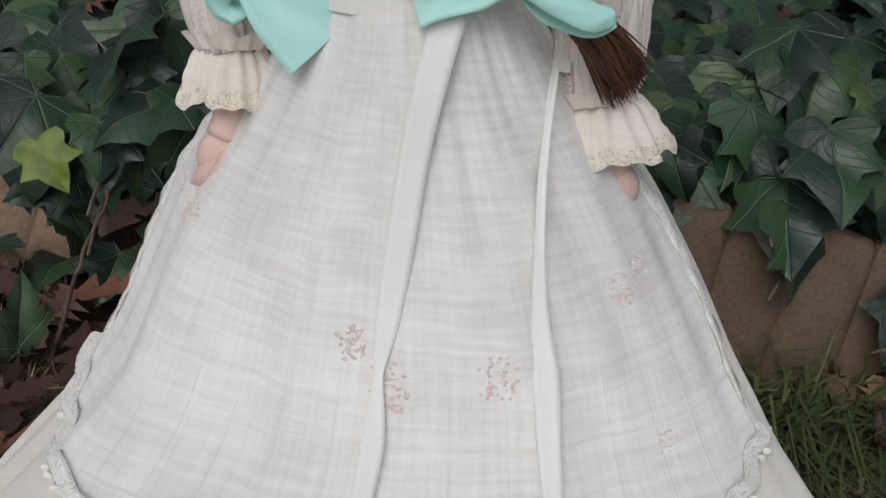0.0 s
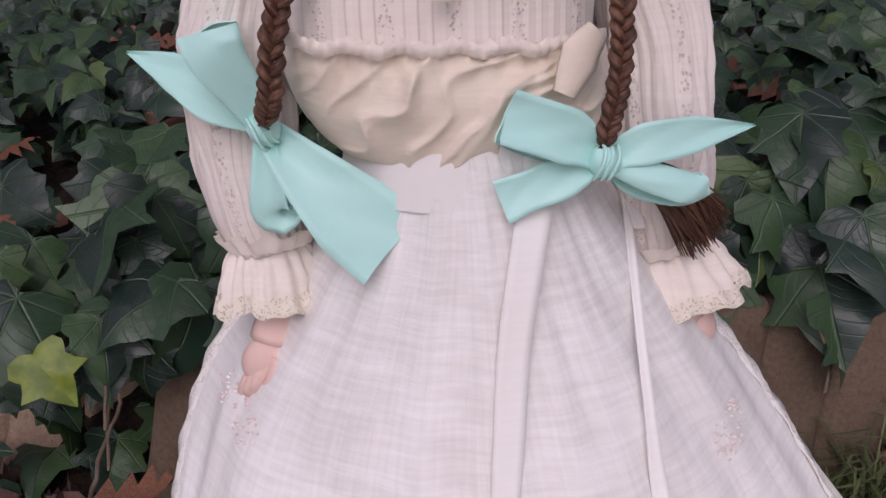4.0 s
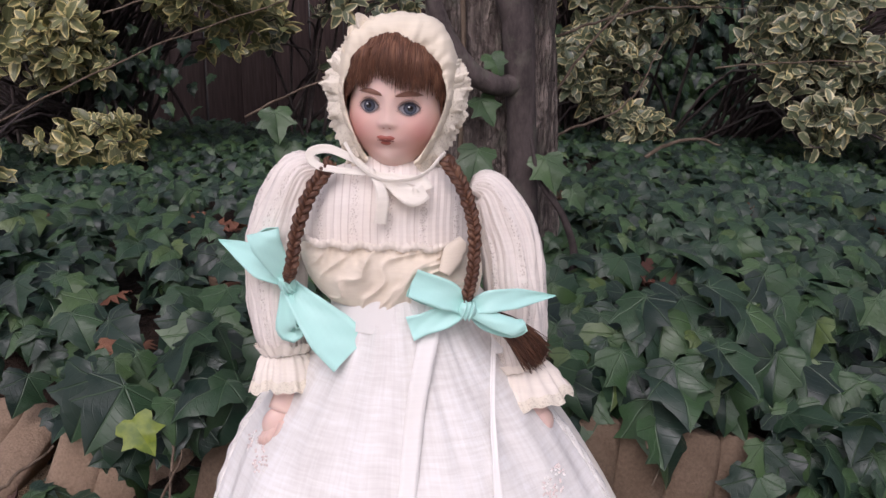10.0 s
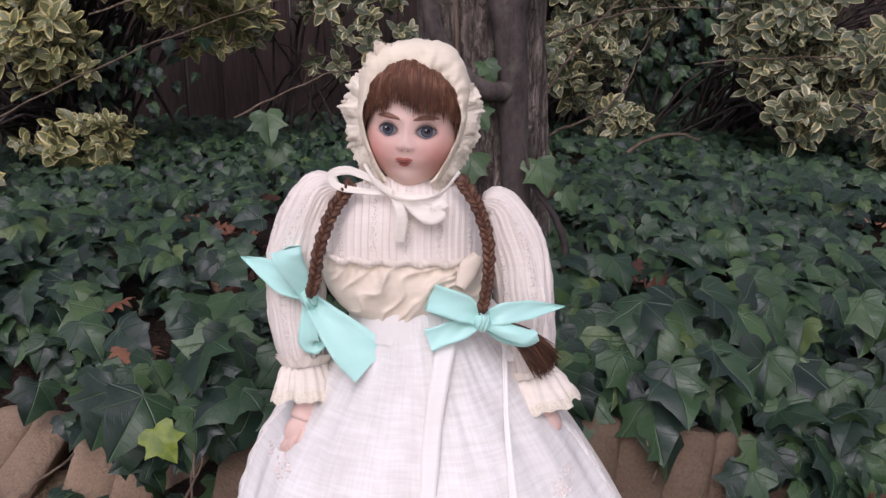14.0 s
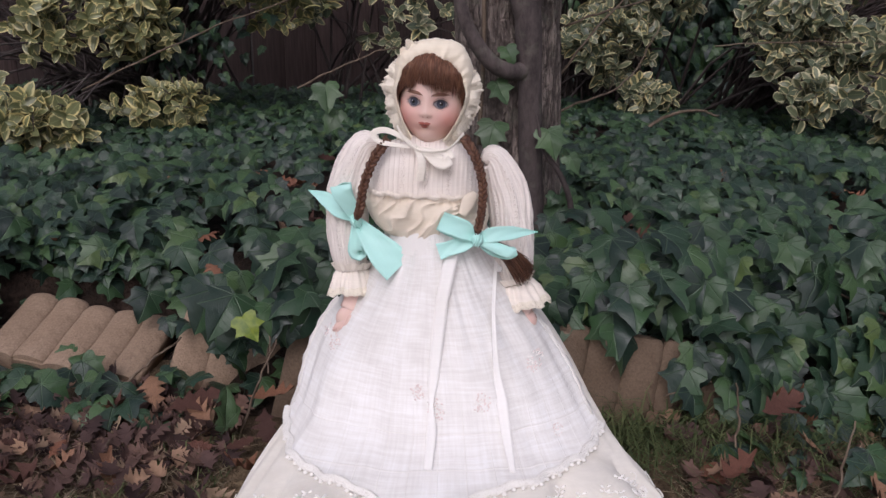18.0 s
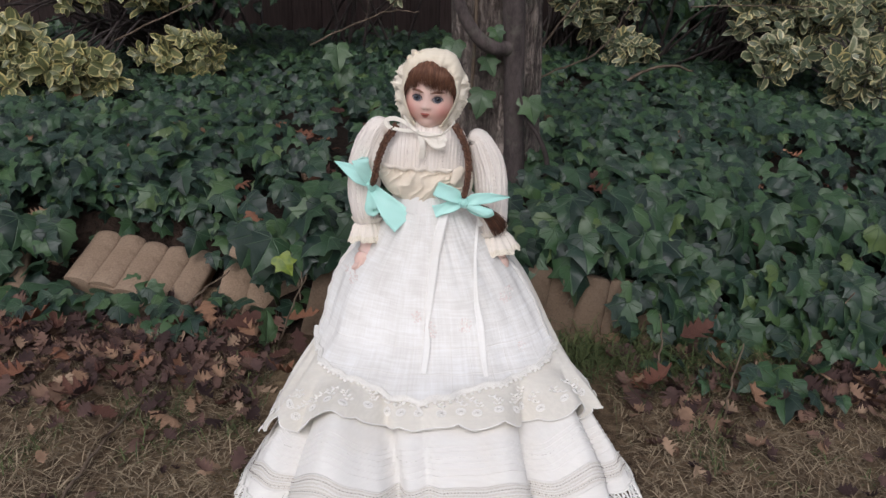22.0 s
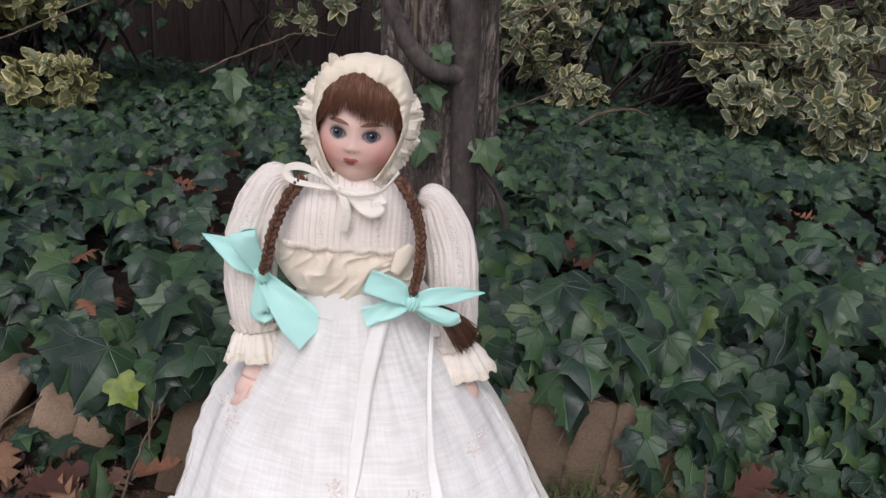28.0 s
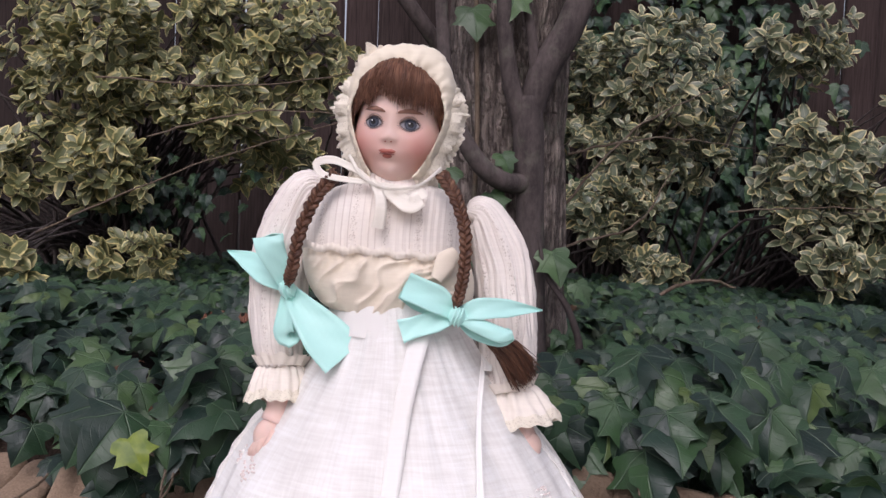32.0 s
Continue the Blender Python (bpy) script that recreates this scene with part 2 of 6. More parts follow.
SOIL, BED, IVY, YELLOW, EUON = soil(), bed_soil(), ivy_leaf_material(), yellow_leaf_material(), variegated_leaf()
YOUNG = ivy_leaf_material("young_ivy_leaf", 0.5)
GOLDEN = variegated_leaf("golden_variegated_leaf", 0.4)
BARK = bark("rough_trunk_bark", (0.050, 0.038, 0.034), (0.42, 0.345, 0.30), 26.0, 0.022, True)
STEM = bark("dark_smooth_bark", (0.040, 0.032, 0.031), (0.125, 0.100, 0.094), 40.0, 0.003)
TWIG = bark("twig_bark", (0.07, 0.05, 0.035), (0.20, 0.15, 0.11), 60.0, 0.001)
# the same concrete with every tone scaled to 0.55
BROWN_CONC = concrete("dark_brown_concrete", 0.55)
CONC, FENCE, DRY, LITTER = concrete(), fence_wood(), dry_leaf(), litter_leaf()
THATCH = grass_material("dry_grass", (0.125, 0.090, 0.058), (0.225, 0.172, 0.112), (0.39, 0.31, 0.205))
GRASS = grass_material("green_grass", (0.046, 0.066, 0.024), (0.078, 0.100, 0.036), (0.130, 0.150, 0.060))


# ---------------------------------------------------------------- building helpers
def mesh_of(name, verts, faces, materials, uvs=None, slots=None, shade=True):
    me = bpy.data.meshes.new(name)
    me.from_pydata([tuple(v) for v in verts], [], [tuple(f) for f in faces])
    for m in materials:
        me.materials.append(m)
    if uvs is not None:
        layer = me.uv_layers.new(name="UVMap")
        idx = np.empty(len(me.loops), dtype=np.int32)
        me.loops.foreach_get("vertex_index", idx)
        layer.data.foreach_set("uv", np.asarray(uvs, dtype=np.float32)[idx].ravel())
    if slots is not None:
        me.polygons.foreach_set("material_index", np.asarray(slots, dtype=np.int32))
    if shade:
        me.polygons.foreach_set("use_smooth", np.ones(len(me.polygons), dtype=bool))
    me.update()
    return me


def part(name, mesh, parent=None, label="", m=None):
    ob = new(name, mesh)
    if parent is not None:
        ob.parent = parent
    if m is not None:
        ob.matrix_basis = m
    return tagged(ob, label)


def empty(name, place, label, category, group="", kind=""):
    ob = new(name)
    ob.location = place
    ob.empty_display_size = 0.05
    return tagged(ob, label, category, group, kind)


class Shell:
    """Collects surfaces into one mesh with several materials."""

    def __init__(self):
        self.v, self.f, self.s, self.uv, self.mats = [], [], [], [], []

    def slot(self, mat):
        if mat not in self.mats:
            self.mats.append(mat)
        return self.mats.index(mat)

    def add(self, verts, faces, mat, uvs=None):
        o, k = len(self.v), self.slot(mat)
        self.v.extend(tuple(p) for p in verts)
        self.uv.extend(uvs if uvs is not None else [(0.0, 0.0)] * len(verts))
        for f in faces:
            self.f.append(tuple(i + o for i in f))
            self.s.append(k)

    def grid(self, rows, mat, closed=False, uvs=None, keep=None):
        n, w = len(rows), len(rows[0])
        faces = []
        for i in range(n - 1):
            for j in range(w if closed else w - 1):
                k = (j + 1) % w
                if keep is None or keep(i, j):
                    faces.append((i * w + j, i * w + k, (i + 1) * w + k, (i + 1) * w + j))
        self.add([p for r in rows for p in r], faces, mat, [q for r in uvs for q in r] if uvs else None)

    def tube(self, path, radii, mat, seg=10, squash=None, cap=True):
        path = [Vector(p) for p in path]
        if not hasattr(radii, "__len__"):
            radii = [radii] * len(path)
        rows, side = [], None
        for i, p in enumerate(path):
            d = (path[min(i + 1, len(path) - 1)] - path[max(i - 1, 0)]).normalized()
            if side is None:
                side = d.orthogonal().normalized()
            side = (side - d * side.dot(d)).normalized()
            up = d.cross(side)
            rows.append([p + (side * math.cos(a) + up * math.sin(a)) * radii[i] for a in [2 * math.pi * k / seg for k in range(seg)]])
        if squash is not None:
            rows = [[squash(i, q, path[i]) for q in r] for i, r in enumerate(rows)]
        self.grid(rows, mat, True)
        if cap:
            o = len(self.v)
            w = len(rows[0])
            self.add([path[0], path[-1]], [], mat)
            k = self.slot(mat)
            first, last = o - len(rows) * w, o - w
            for j in range(w):
                self.f.append((o, first + (j + 1) % w, first + j)), self.s.append(k)
                self.f.append((o + 1, last + j, last + (j + 1) % w)), self.s.append(k)

    def ball(self, centre, radii, mat, turn=None, nu=12, nv=8, shape=None):
        centre = Vector(centre)
        turn = turn or Matrix.Identity(3)
        verts, faces = [], []
        for i in range(nv + 1):
            th = math.pi * i / nv
            for j in range(nu):
                ph = 2 * math.pi * j / nu
                d = Vector((math.sin(th) * math.cos(ph), math.sin(th) * math.sin(ph), math.cos(th)))
                p = Vector((d.x * radii[0], d.y * radii[1], d.z * radii[2]))
                if shape:
                    p = shape(d, p)
                verts.append(centre + turn @ p)
        for i in range(nv):
            for j in range(nu):
                k = (j + 1) % nu
                faces.append((i * nu + j, (i + 1) * nu + j, (i + 1) * nu + k, i * nu + k))
        self.add(verts, faces, mat)

    def strip(self, path, widths, mat, normal=(0, -1, 0), thick=0.0008, cup=0.0, ripple=0.0, across=5, sides=None):
        """A ribbon along path: its faces look along normal, its middle sinks by cup."""
        path = [Vector(p) for p in path]
        n0 = Vector(normal).normalized()
        front, back, uv = [], [], []
        run = 0.0
        for i, p in enumerate(path):
            d = (path[min(i + 1, len(path) - 1)] - path[max(i - 1, 0)]).normalized()
            side = sides[i] if sides else d.cross(n0).normalized()
            nn = side.cross(d).normalized()
            if nn.dot(n0) < 0 and not sides:
                nn = -nn
            if i:
                run += (p - path[i - 1]).length
            a, b, c = [], [], []
            for j in range(across):
                s = j / (across - 1) - 0.5
                q = p + side * widths[i] * s + nn * (cup * (4 * s * s - 0.5) + ripple * math.sin(s * 11 + i * 0.9))
                a.append(q + nn * thick * 0.5), b.append(q - nn * thick * 0.5), c.append((s * widths[i], run))
            front.append(a), back.append(b[::-1]), uv.append(c)
        rows = [f + b for f, b in zip(front, back)]
        self.grid(rows, mat, True, [c + c[::-1] for c in uv])
        w = len(rows[0])
        for r in (rows[0], rows[-1]):
            self.add(r, [tuple(range(w))], mat)

    def mesh(self, name):
        return mesh_of(name, self.v, self.f, self.mats, self.uv, self.s)


def curve_points(points, n):
    """n points on a smooth line through the given ones."""
    p = [Vector(q) for q in points]
    p = [2 * p[0] - p[1]] + p + [2 * p[-1] - p[-2]]
    out = []
    for k in range(n):
        s = k / (n - 1) * (len(p) - 3)
        i = min(int(s), len(p) - 4)
        t = s - i
        a, b, c, d = p[i:i + 4]
        out.append(0.5 * ((2 * b) + (c - a) * t + (2 * a - 5 * b + 4 * c - d) * t * t + (3 * b - a - 3 * c + d) * t ** 3))
    return out


def ramp_list(values, n):
    return [float(x) for x in np.interp(np.linspace(0, 1, n), np.linspace(0, 1, len(values)), values)]


def scatter(name, templates, poses, material):
    """One joined mesh of many small leaves. A template is (verts, faces, uvs); a pose is (template number, matrix)."""
    V, F, U, o = [], [], [], 0
    for k, m in poses:
        v, f, u = templates[k]
        a = np.array(m)
        V.append(v @ a[:3, :3].T + a[:3, 3])
        F.extend(tuple(int(i) + o for i in q) for q in f)
        U.append(u)
        o += len(v)
    return mesh_of(name, np.concatenate(V).tolist(), F, [material], np.concatenate(U))


def frame_of(place, normal, tip, size, wide=1.0):
    """A leaf's pose: its face looks along normal, its point along tip."""
    n = Vector(normal).normalized()
    t = Vector(tip)
    t = (t - n * t.dot(n))
    t = t.normalized() if t.length > 1e-4 else n.orthogonal().normalized()
    s = t.cross(n)
    m = Matrix((s * size * wide, t * size, n * size)).transposed().to_4x4()
    m.translation = place
    return m


# ---------------------------------------------------------------- leaf shapes
def ivy_template(lobe, fold, droop, seed):
    """Five shallow lobes with rounded bays, folded along the midrib."""
    r = random.Random(seed)
    half = [(0.0, 0.0), (0.15, -0.08), (0.36, -0.06), (0.455, 0.10), (0.37, 0.25), (0.41 + lobe, 0.50), (0.27, 0.57), (0.15, 0.79), (0.0, 1.0)]
    rib = [0.0, 0.0, 0.06, 0.12, 0.26, 0.34, 0.50, 0.70, 1.0]
    pts, uv, f = [], [], []
    def put(x, y):
        z = fold * abs(x) - droop * (y - 0.35) ** 2 - 0.55 * x * x + 0.035 * math.sin(9 * x + 7 * y + seed)
        pts.append((x, y, z)), uv.append((x, y))
        return len(pts) - 1
    for s in (1, -1):
        jit = [(x + r.uniform(-0.025, 0.025) * (x > 0), y + r.uniform(-0.03, 0.03) * (x > 0)) for x, y in half]
        edge, mid = [], []
        for k in range(len(jit) - 1):
            for t in (0.0, 0.5):
                x = jit[k][0] * (1 - t) + jit[k + 1][0] * t
                y = jit[k][1] * (1 - t) + jit[k + 1][1] * t
                if t and k in (3, 6):
                    x += 0.012
                if t and k in (4,):
                    x -= 0.03
                edge.append(put(s * x, y))
                mid.append(put(0.0, max(0.0, rib[k] * (1 - t) + rib[k + 1] * t)))
        tip = put(0.0, 1.0)
        inner = [put(pts[e][0] * 0.5, (pts[e][1] + pts[q][1]) * 0.5) for e, q in zip(edge, mid)]
        edge.append(tip), mid.append(tip), inner.append(tip)
        for a, c in ((edge, inner), (inner, mid)):
            for k in range(len(a) - 1):
                q = [a[k], a[k + 1], c[k + 1], c[k]]
                q = [v for n, v in enumerate(q) if v not in q[:n]]
                if len(q) > 2:
                    f.append(tuple(q) if s > 0 else tuple(q[::-1]))
    return np.array(pts), f, np.array(uv)


def oval_template(width, fold, curl):
    ys, ws = [0, 0.2, 0.45, 0.7, 0.88, 1.0], [0.02, 0.19, 0.28, 0.24, 0.14, 0.0]
    v, uv, f = [], [], []
    for y, w in zip(ys, ws):
        for s in (-1, 0, 1):
            v.append((s * w * width, y, fold * abs(s) * w - curl * y * y))
            uv.append((s * w, y))
    for i in range(5):
        for j in range(2):
            a = i * 3 + j
            f.append((a, a + 1, a + 4, a + 3))
    return np.array(v), f, np.array(uv)


def oak_template(seed, curl):
    r = random.Random(seed)
    ys = [0, 0.12, 0.24, 0.34, 0.46, 0.56, 0.68, 0.78, 0.9, 1.0]
    ws = [0.02, 0.05, 0.20, 0.09, 0.30, 0.12, 0.27, 0.10, 0.12, 0.0]
    v, uv, f = [], [], []
    tw = r.uniform(-0.5, 0.5)
    for i, (y, w) in enumerate(zip(ys, ws)):
        for s in (-1, 0, 1):
            ww = w * r.uniform(0.75, 1.2)
            x = s * ww
            v.append((x, y + (0.07 if s and i in (2, 4, 6) else 0), curl * (x * x * 4 + (y - 0.5) ** 2) + tw * x * (y - 0.5) + r.uniform(-0.03, 0.03)))
            uv.append((x, y))
    for i in range(9):
        for j in range(2):
            a = i * 3 + j
            f.append((a, a + 1, a + 4, a + 3))
    return np.array(v), f, np.array(uv)


IVIES = [ivy_template(l, fo, d, k) for k, (l, fo, d) in enumerate([(0.12, 0.25, 0.35), (0.05, 0.15, 0.55), (0.16, 0.35, 0.25), (0.0, 0.10, 0.45), (0.09, 0.30, 0.60), (0.13, 0.05, 0.30)])]
OVALS = [oval_template(w, fo, c) for w, fo, c in [(1.0, 0.35, 0.10), (0.85, 0.6, 0.25), (1.1, 0.2, -0.1), (0.95, 0.45, 0.4)]]
OAKS = [oak_template(k, c) for k, c in enumerate([0.5, 0.9, -0.4, 0.2, 1.3])]


# ---------------------------------------------------------------- ground
def ground_z(x, y):
    """Lawn, level, then the planting bed held up by the edging."""
    lawn = 0.004 * noise.noise((x * 5, y * 5, 0)) + 0.012 * noise.noise((x * 1.3, y * 1.3, 3))
    lawn *= smooth(0.0, 0.4, abs(y - 0.15)) * 0.6 + 0.4
    near = edge_y(x)
    bed = 0.105 + 0.03 * smooth(0.6, 1.4, y) + 0.02 * noise.noise((x * 2, y * 2, 7))
    return lawn + (bed - lawn) * smooth(near + 0.02, near + 0.11, y) + 0.018 * smooth(0.25, 0.5, y) * (1 - smooth(near, near + 0.1, y))


def edge_y(x):
    """The line of the edging along the bed."""
    return 0.575 - 0.10 * smooth(0.3, 1.2, x) + 0.21 * smooth(-0.22, -0.36, x)


def build_ground():
    xs = np.concatenate([[-400, -60, -12, -5, -3], np.arange(-2.4, 3.01, 0.04), [3.6, 6, 13, 60, 400]])
    ys = np.concatenate([[-400, -60, -12, -5, -2.5], np.arange(-1.4, 3.4, 0.04), [4, 6, 13, 60, 400]])
    rows, faces, slots = [], [], []
    for y in ys:
        for x in xs:
            rows.append((x, y, ground_z(x, min(y, 3.5))))
    w = len(xs)
    for i in range(len(ys) - 1):
        for j in range(w - 1):
            faces.append((i * w + j, i * w + j + 1, (i + 1) * w + j + 1, (i + 1) * w + j))
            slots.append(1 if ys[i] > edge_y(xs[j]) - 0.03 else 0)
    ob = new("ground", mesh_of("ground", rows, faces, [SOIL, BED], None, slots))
    tagged(ob, "bare brown lawn soil with dark planting bed behind", "ground", "", "structure")


build_ground()


# ---------------------------------------------------------------- fence behind the shrubs
def build_fence():
    rails = empty("fence", (0.3, 3.35, 0.1), "tall weathered dark wooden board fence", "fence")
    rng = random.Random(4)
    x, k = -3.6, 0
    while x < 4.2:
        w = rng.uniform(0.13, 0.15)
        gap = 0.009 if abs(x + w + 0.69) < 0.07 or abs(x + w + 1.41) < 0.07 else 0.001
        s = Shell()
        h, t, b = 1.9 + rng.uniform(-0.02, 0.02), 0.02, 0.004
        outline = [(-w / 2, -t / 2 + b), (-w / 2 + b, -t / 2), (w / 2 - b, -t / 2), (w / 2, -t / 2 + b), (w / 2, t / 2), (-w / 2, t / 2)]
        s.grid([[(px, py, z) for px, py in outline] for z in (0, 0.6, 1.2, h)], FENCE, True)
        s.add([(px, py, h) for px, py in outline], [tuple(range(6))], FENCE)
        part("board", s.mesh("board"), rails, "", Matrix.Translation((x + w / 2 - 0.3, rng.uniform(-0.004, 0.004), -0.05)) @ pose(0, 0, 0, 0, rng.uniform(-0.4, 0.4), 0))
        x += w + gap
        k += 1
    for z in (0.35, 1.5):
        s = Shell()
        q = [(0.012, -0.04), (0.05, -0.04), (0.05, 0.04), (0.012, 0.04)]
        s.grid([[(px, a, z + b) for a, b in q] for px in (-3.9, 0, 3.9)], FENCE, True)
        part("rail", s.mesh("rail"), rails)


build_fence()


# ---------------------------------------------------------------- the doll's materials
def cloth(name, colour, weave=900.0, slub=0.5, bump=0.25, rough=0.85):
    m = Mat(name, rough, 0.25)
    uv = m.coord("Object")
    a = m.noise(30, 4, 0.6, uv, (1, 1, 7))
    b = m.noise(90, 3, 0.6, uv, (0.35, 1, 5))
    st = m.noise(14, 4)
    c = m.mix(m.span(b, 0.4, 0.65, 0.0, slub), colour, tuple(min(1, q * 1.1 + 0.02) for q in colour))
    c = m.mix(m.span(st, 0.5, 0.75, 0.0, 0.30), c, tuple(q * k for q, k in zip(colour, (0.93, 0.87, 0.78))))
    m.color(c)
    fine = m.noise(weave, 2)
    m.b.inputs["Sheen Weight"].default_value = 0.15
    return m.bump(m.math("ADD", m.math("MULTIPLY", fine, 0.5), m.math("ADD", m.math("MULTIPLY", a, 1.2), b)), bump, 0.0012)


def apron_cloth():
    """Thin white cotton: an uneven open weave and a check of raised cords."""
    m = Mat("white_apron_cotton", 0.85, 0.25)
    uv = m.coord("UV")
    h1, h2 = m.noise(1.0, 3, 0.6, uv, (16, 260, 1)), m.noise(1.0, 3, 0.6, uv, (260, 16, 1))
    big = m.noise(1.0, 3, 0.5, uv, (22, 26, 1))
    plaid = m.math("ADD", m.math("MULTIPLY", h1, 0.5), m.math("ADD", m.math("MULTIPLY", h2, 0.35), m.math("MULTIPLY", big, 0.45)))
    c = m.ramp(plaid, (0.50, (0.735, 0.71, 0.675)), (0.64, (0.81, 0.79, 0.755)), (0.78, (0.88, 0.868, 0.848)))
    u, v, _ = m.xyz(uv)
    gu = m.math("ABSOLUTE", m.math("SUBTRACT", m.math("FRACT", m.math("MULTIPLY", u, 38.0)), 0.5))
    gv = m.math("ABSOLUTE", m.math("SUBTRACT", m.math("FRACT", m.math("MULTIPLY", v, 27.0)), 0.5))
    cord = m.math("MULTIPLY", m.math("MAXIMUM", m.span(gu, 0.0, 0.03, 1.0, 0.0), m.span(gv, 0.0, 0.03, 1.0, 0.0)), m.span(v, 0.19, 0.24))
    m.color(m.mix(m.math("MULTIPLY", cord, 0.4), c, (0.86, 0.83, 0.76)))
    m.b.inputs["Sheen Weight"].default_value = 0.15
    fine = m.noise(1200, 2)
    wr = m.noise(60, 4)
    return m.bump(m.math("ADD", m.math("ADD", m.math("MULTIPLY", fine, 0.3), m.math("MULTIPLY", wr, 1.6)), m.math("ADD", cord, m.math("MULTIPLY", h1, 0.5))), 0.35, 0.0014).m


def pintuck_cloth():
    """Cream cotton with narrow tucks and columns of lace."""
    m = cloth("cream_pintucked_cotton", (0.83, 0.765, 0.705), 900, 0.4, 0.3)
    u, v, _ = m.xyz(m.coord("UV"))
    tuck = m.math("ABSOLUTE", m.math("SUBTRACT", m.math("FRACT", m.math("MULTIPLY", u, 190.0)), 0.5))
    col = m.span(m.math("ABSOLUTE", m.math("SUBTRACT", m.math("FRACT", m.math("MULTIPLY", u, 40.0)), 0.5)), 0.36, 0.42)
    hole = m.node("TexVoronoi")
    mp = m.node("Mapping")
    mp.inputs["Scale"].default_value = (650, 650, 650)
    m.link(m.coord("UV"), mp.inputs[0])
    m.link(mp.outputs[0], hole.inputs["Vector"])
    hole.inputs["Scale"].default_value = 1.0
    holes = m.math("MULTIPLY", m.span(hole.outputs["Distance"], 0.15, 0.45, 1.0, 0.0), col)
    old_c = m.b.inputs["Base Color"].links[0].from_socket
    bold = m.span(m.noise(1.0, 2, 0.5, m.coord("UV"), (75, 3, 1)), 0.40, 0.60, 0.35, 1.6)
    # shade between the tucks and in the lace holes is mixed into the colour
    groove_shade = m.math("MULTIPLY", m.math("MULTIPLY", m.span(tuck, 0.0, 0.14, 1.0, 0.0), m.math("SUBTRACT", 1.0, col)), bold)
    m.color(m.mix(m.math("MAXIMUM", m.math("MULTIPLY", holes, 0.55), m.math("MULTIPLY", groove_shade, 0.30)), old_c, (0.40, 0.31, 0.25)))
    return m.bump(m.math("SUBTRACT", tuck, m.math("MULTIPLY", holes, 0.4)), 0.8, 0.0012).m


def lace_band(name, colour, ground, loose=0.8):
    """Openwork: round holes in rows."""
    m = Mat(name, 0.85, 0.25)
    mp = m.node("Mapping")
    mp.inputs["Scale"].default_value = (760, 760, 760)
    m.link(m.coord("UV"), mp.inputs[0])
    vo = m.node("TexVoronoi")
    vo.inputs["Randomness"].default_value = loose
    m.link(mp.outputs[0], vo.inputs["Vector"])
    vo.inputs["Scale"].default_value = 1.0
    h = m.span(vo.outputs["Distance"], 0.25, 0.42, 1.0, 0.0)
    m.color(m.mix(m.math("MULTIPLY", h, 0.8), colour, ground))
    return m.bump(m.math("SUBTRACT", 1.0, h), 0.7, 0.001).m


def bisque():
    """Painted bisque with blushed cheeks."""
    m = Mat("painted_bisque", 0.50, 0.30)
    n = m.noise(40, 3)
    base = m.ramp(n, (0.3, (0.73, 0.510, 0.440)), (0.7, (0.77, 0.560, 0.490)))
    total = None
    for c in CHEEKS:
        d = m.node("VectorMath", operation="DISTANCE")
        m.link(m.coord(), d.inputs[0])
        d.inputs[1].default_value = c
        k = m.span(d.outputs["Value"], 0.003, 0.025, 0.66, 0.0)
        total = k if total is None else m.math("MAXIMUM", total, k)
    m.b.inputs["Subsurface Weight"].default_value = 0.08
    m.b.inputs["Subsurface Radius"].default_value = (0.004, 0.002, 0.001)
    return m.color(m.mix(total, base, (0.56, 0.185, 0.150))).m


def hair_material(name="brown_hair", tone=1.0):
    m = Mat(name, 0.5, 0.35)
    n = m.noise(260, 3, 0.6, stretch=(1, 1, 0.10))
    r = m.rnd()
    shades = [tuple(q * tone for q in c) for c in ((0.085, 0.036, 0.021), (0.150, 0.064, 0.036), (0.25, 0.125, 0.072))]
    base = m.ramp(r, (0.0, shades[0]), (0.5, shades[1]), (1.0, shades[2]))
    m.color(m.mix(1.0, base, m.ramp(n, (0.3, (0.75, 0.72, 0.72)), (0.7, (1.2, 1.2, 1.2))), "MULTIPLY"))
    return m.bump(n, 0.5, 0.001).m


def satin(name, colour):
    m = Mat(name, 0.42, 0.4)
    n, f = m.noise(40, 4), m.noise(700, 2, 0.5, None, (1, 1, 0.2))
    m.color(m.mix(m.span(n, 0.35, 0.7, 0.0, 0.35), colour, tuple(q * 0.86 for q in colour)))
    m.b.inputs["Sheen Weight"].default_value = 0.2
    return m.bump(m.math("ADD", n, m.math("MULTIPLY", f, 0.2)), 0.15, 0.001).m


def plain(name, colour, rough=0.5):
    m = Mat(name, rough)
    n = m.noise(120, 3)
    return m.color(m.mix(m.span(n, 0.3, 0.7, 0.0, 0.25), colour, tuple(q * 0.8 for q in colour))).m


BASE = Vector((0.05, 0.30, 0.0))
HEAD = Vector((0.0368, 0.4475, 0.4485))
HEAD_TURN = Matrix.Rotation(radians(4), 3, "Y") @ Matrix.Rotation(radians(-12), 3, "Z") @ Matrix.Rotation(radians(3), 3, "X")


def on_head(x, z, out=0.0):
    """A point of the face, from its place across and up, pushed out along the normal."""
    d = Vector((x / 0.0335, 0, z / 0.045))
    r = math.sqrt(max(0.0, 1 - d.x * d.x - d.z * d.z))
    p = face_shape(Vector((d.x, -r, d.z)), Vector((x, -r * 0.034, z)))
    n = Vector((d.x / 0.0335, -r / 0.034, d.z / 0.045)).normalized()
    return HEAD + HEAD_TURN @ (p + n * out)


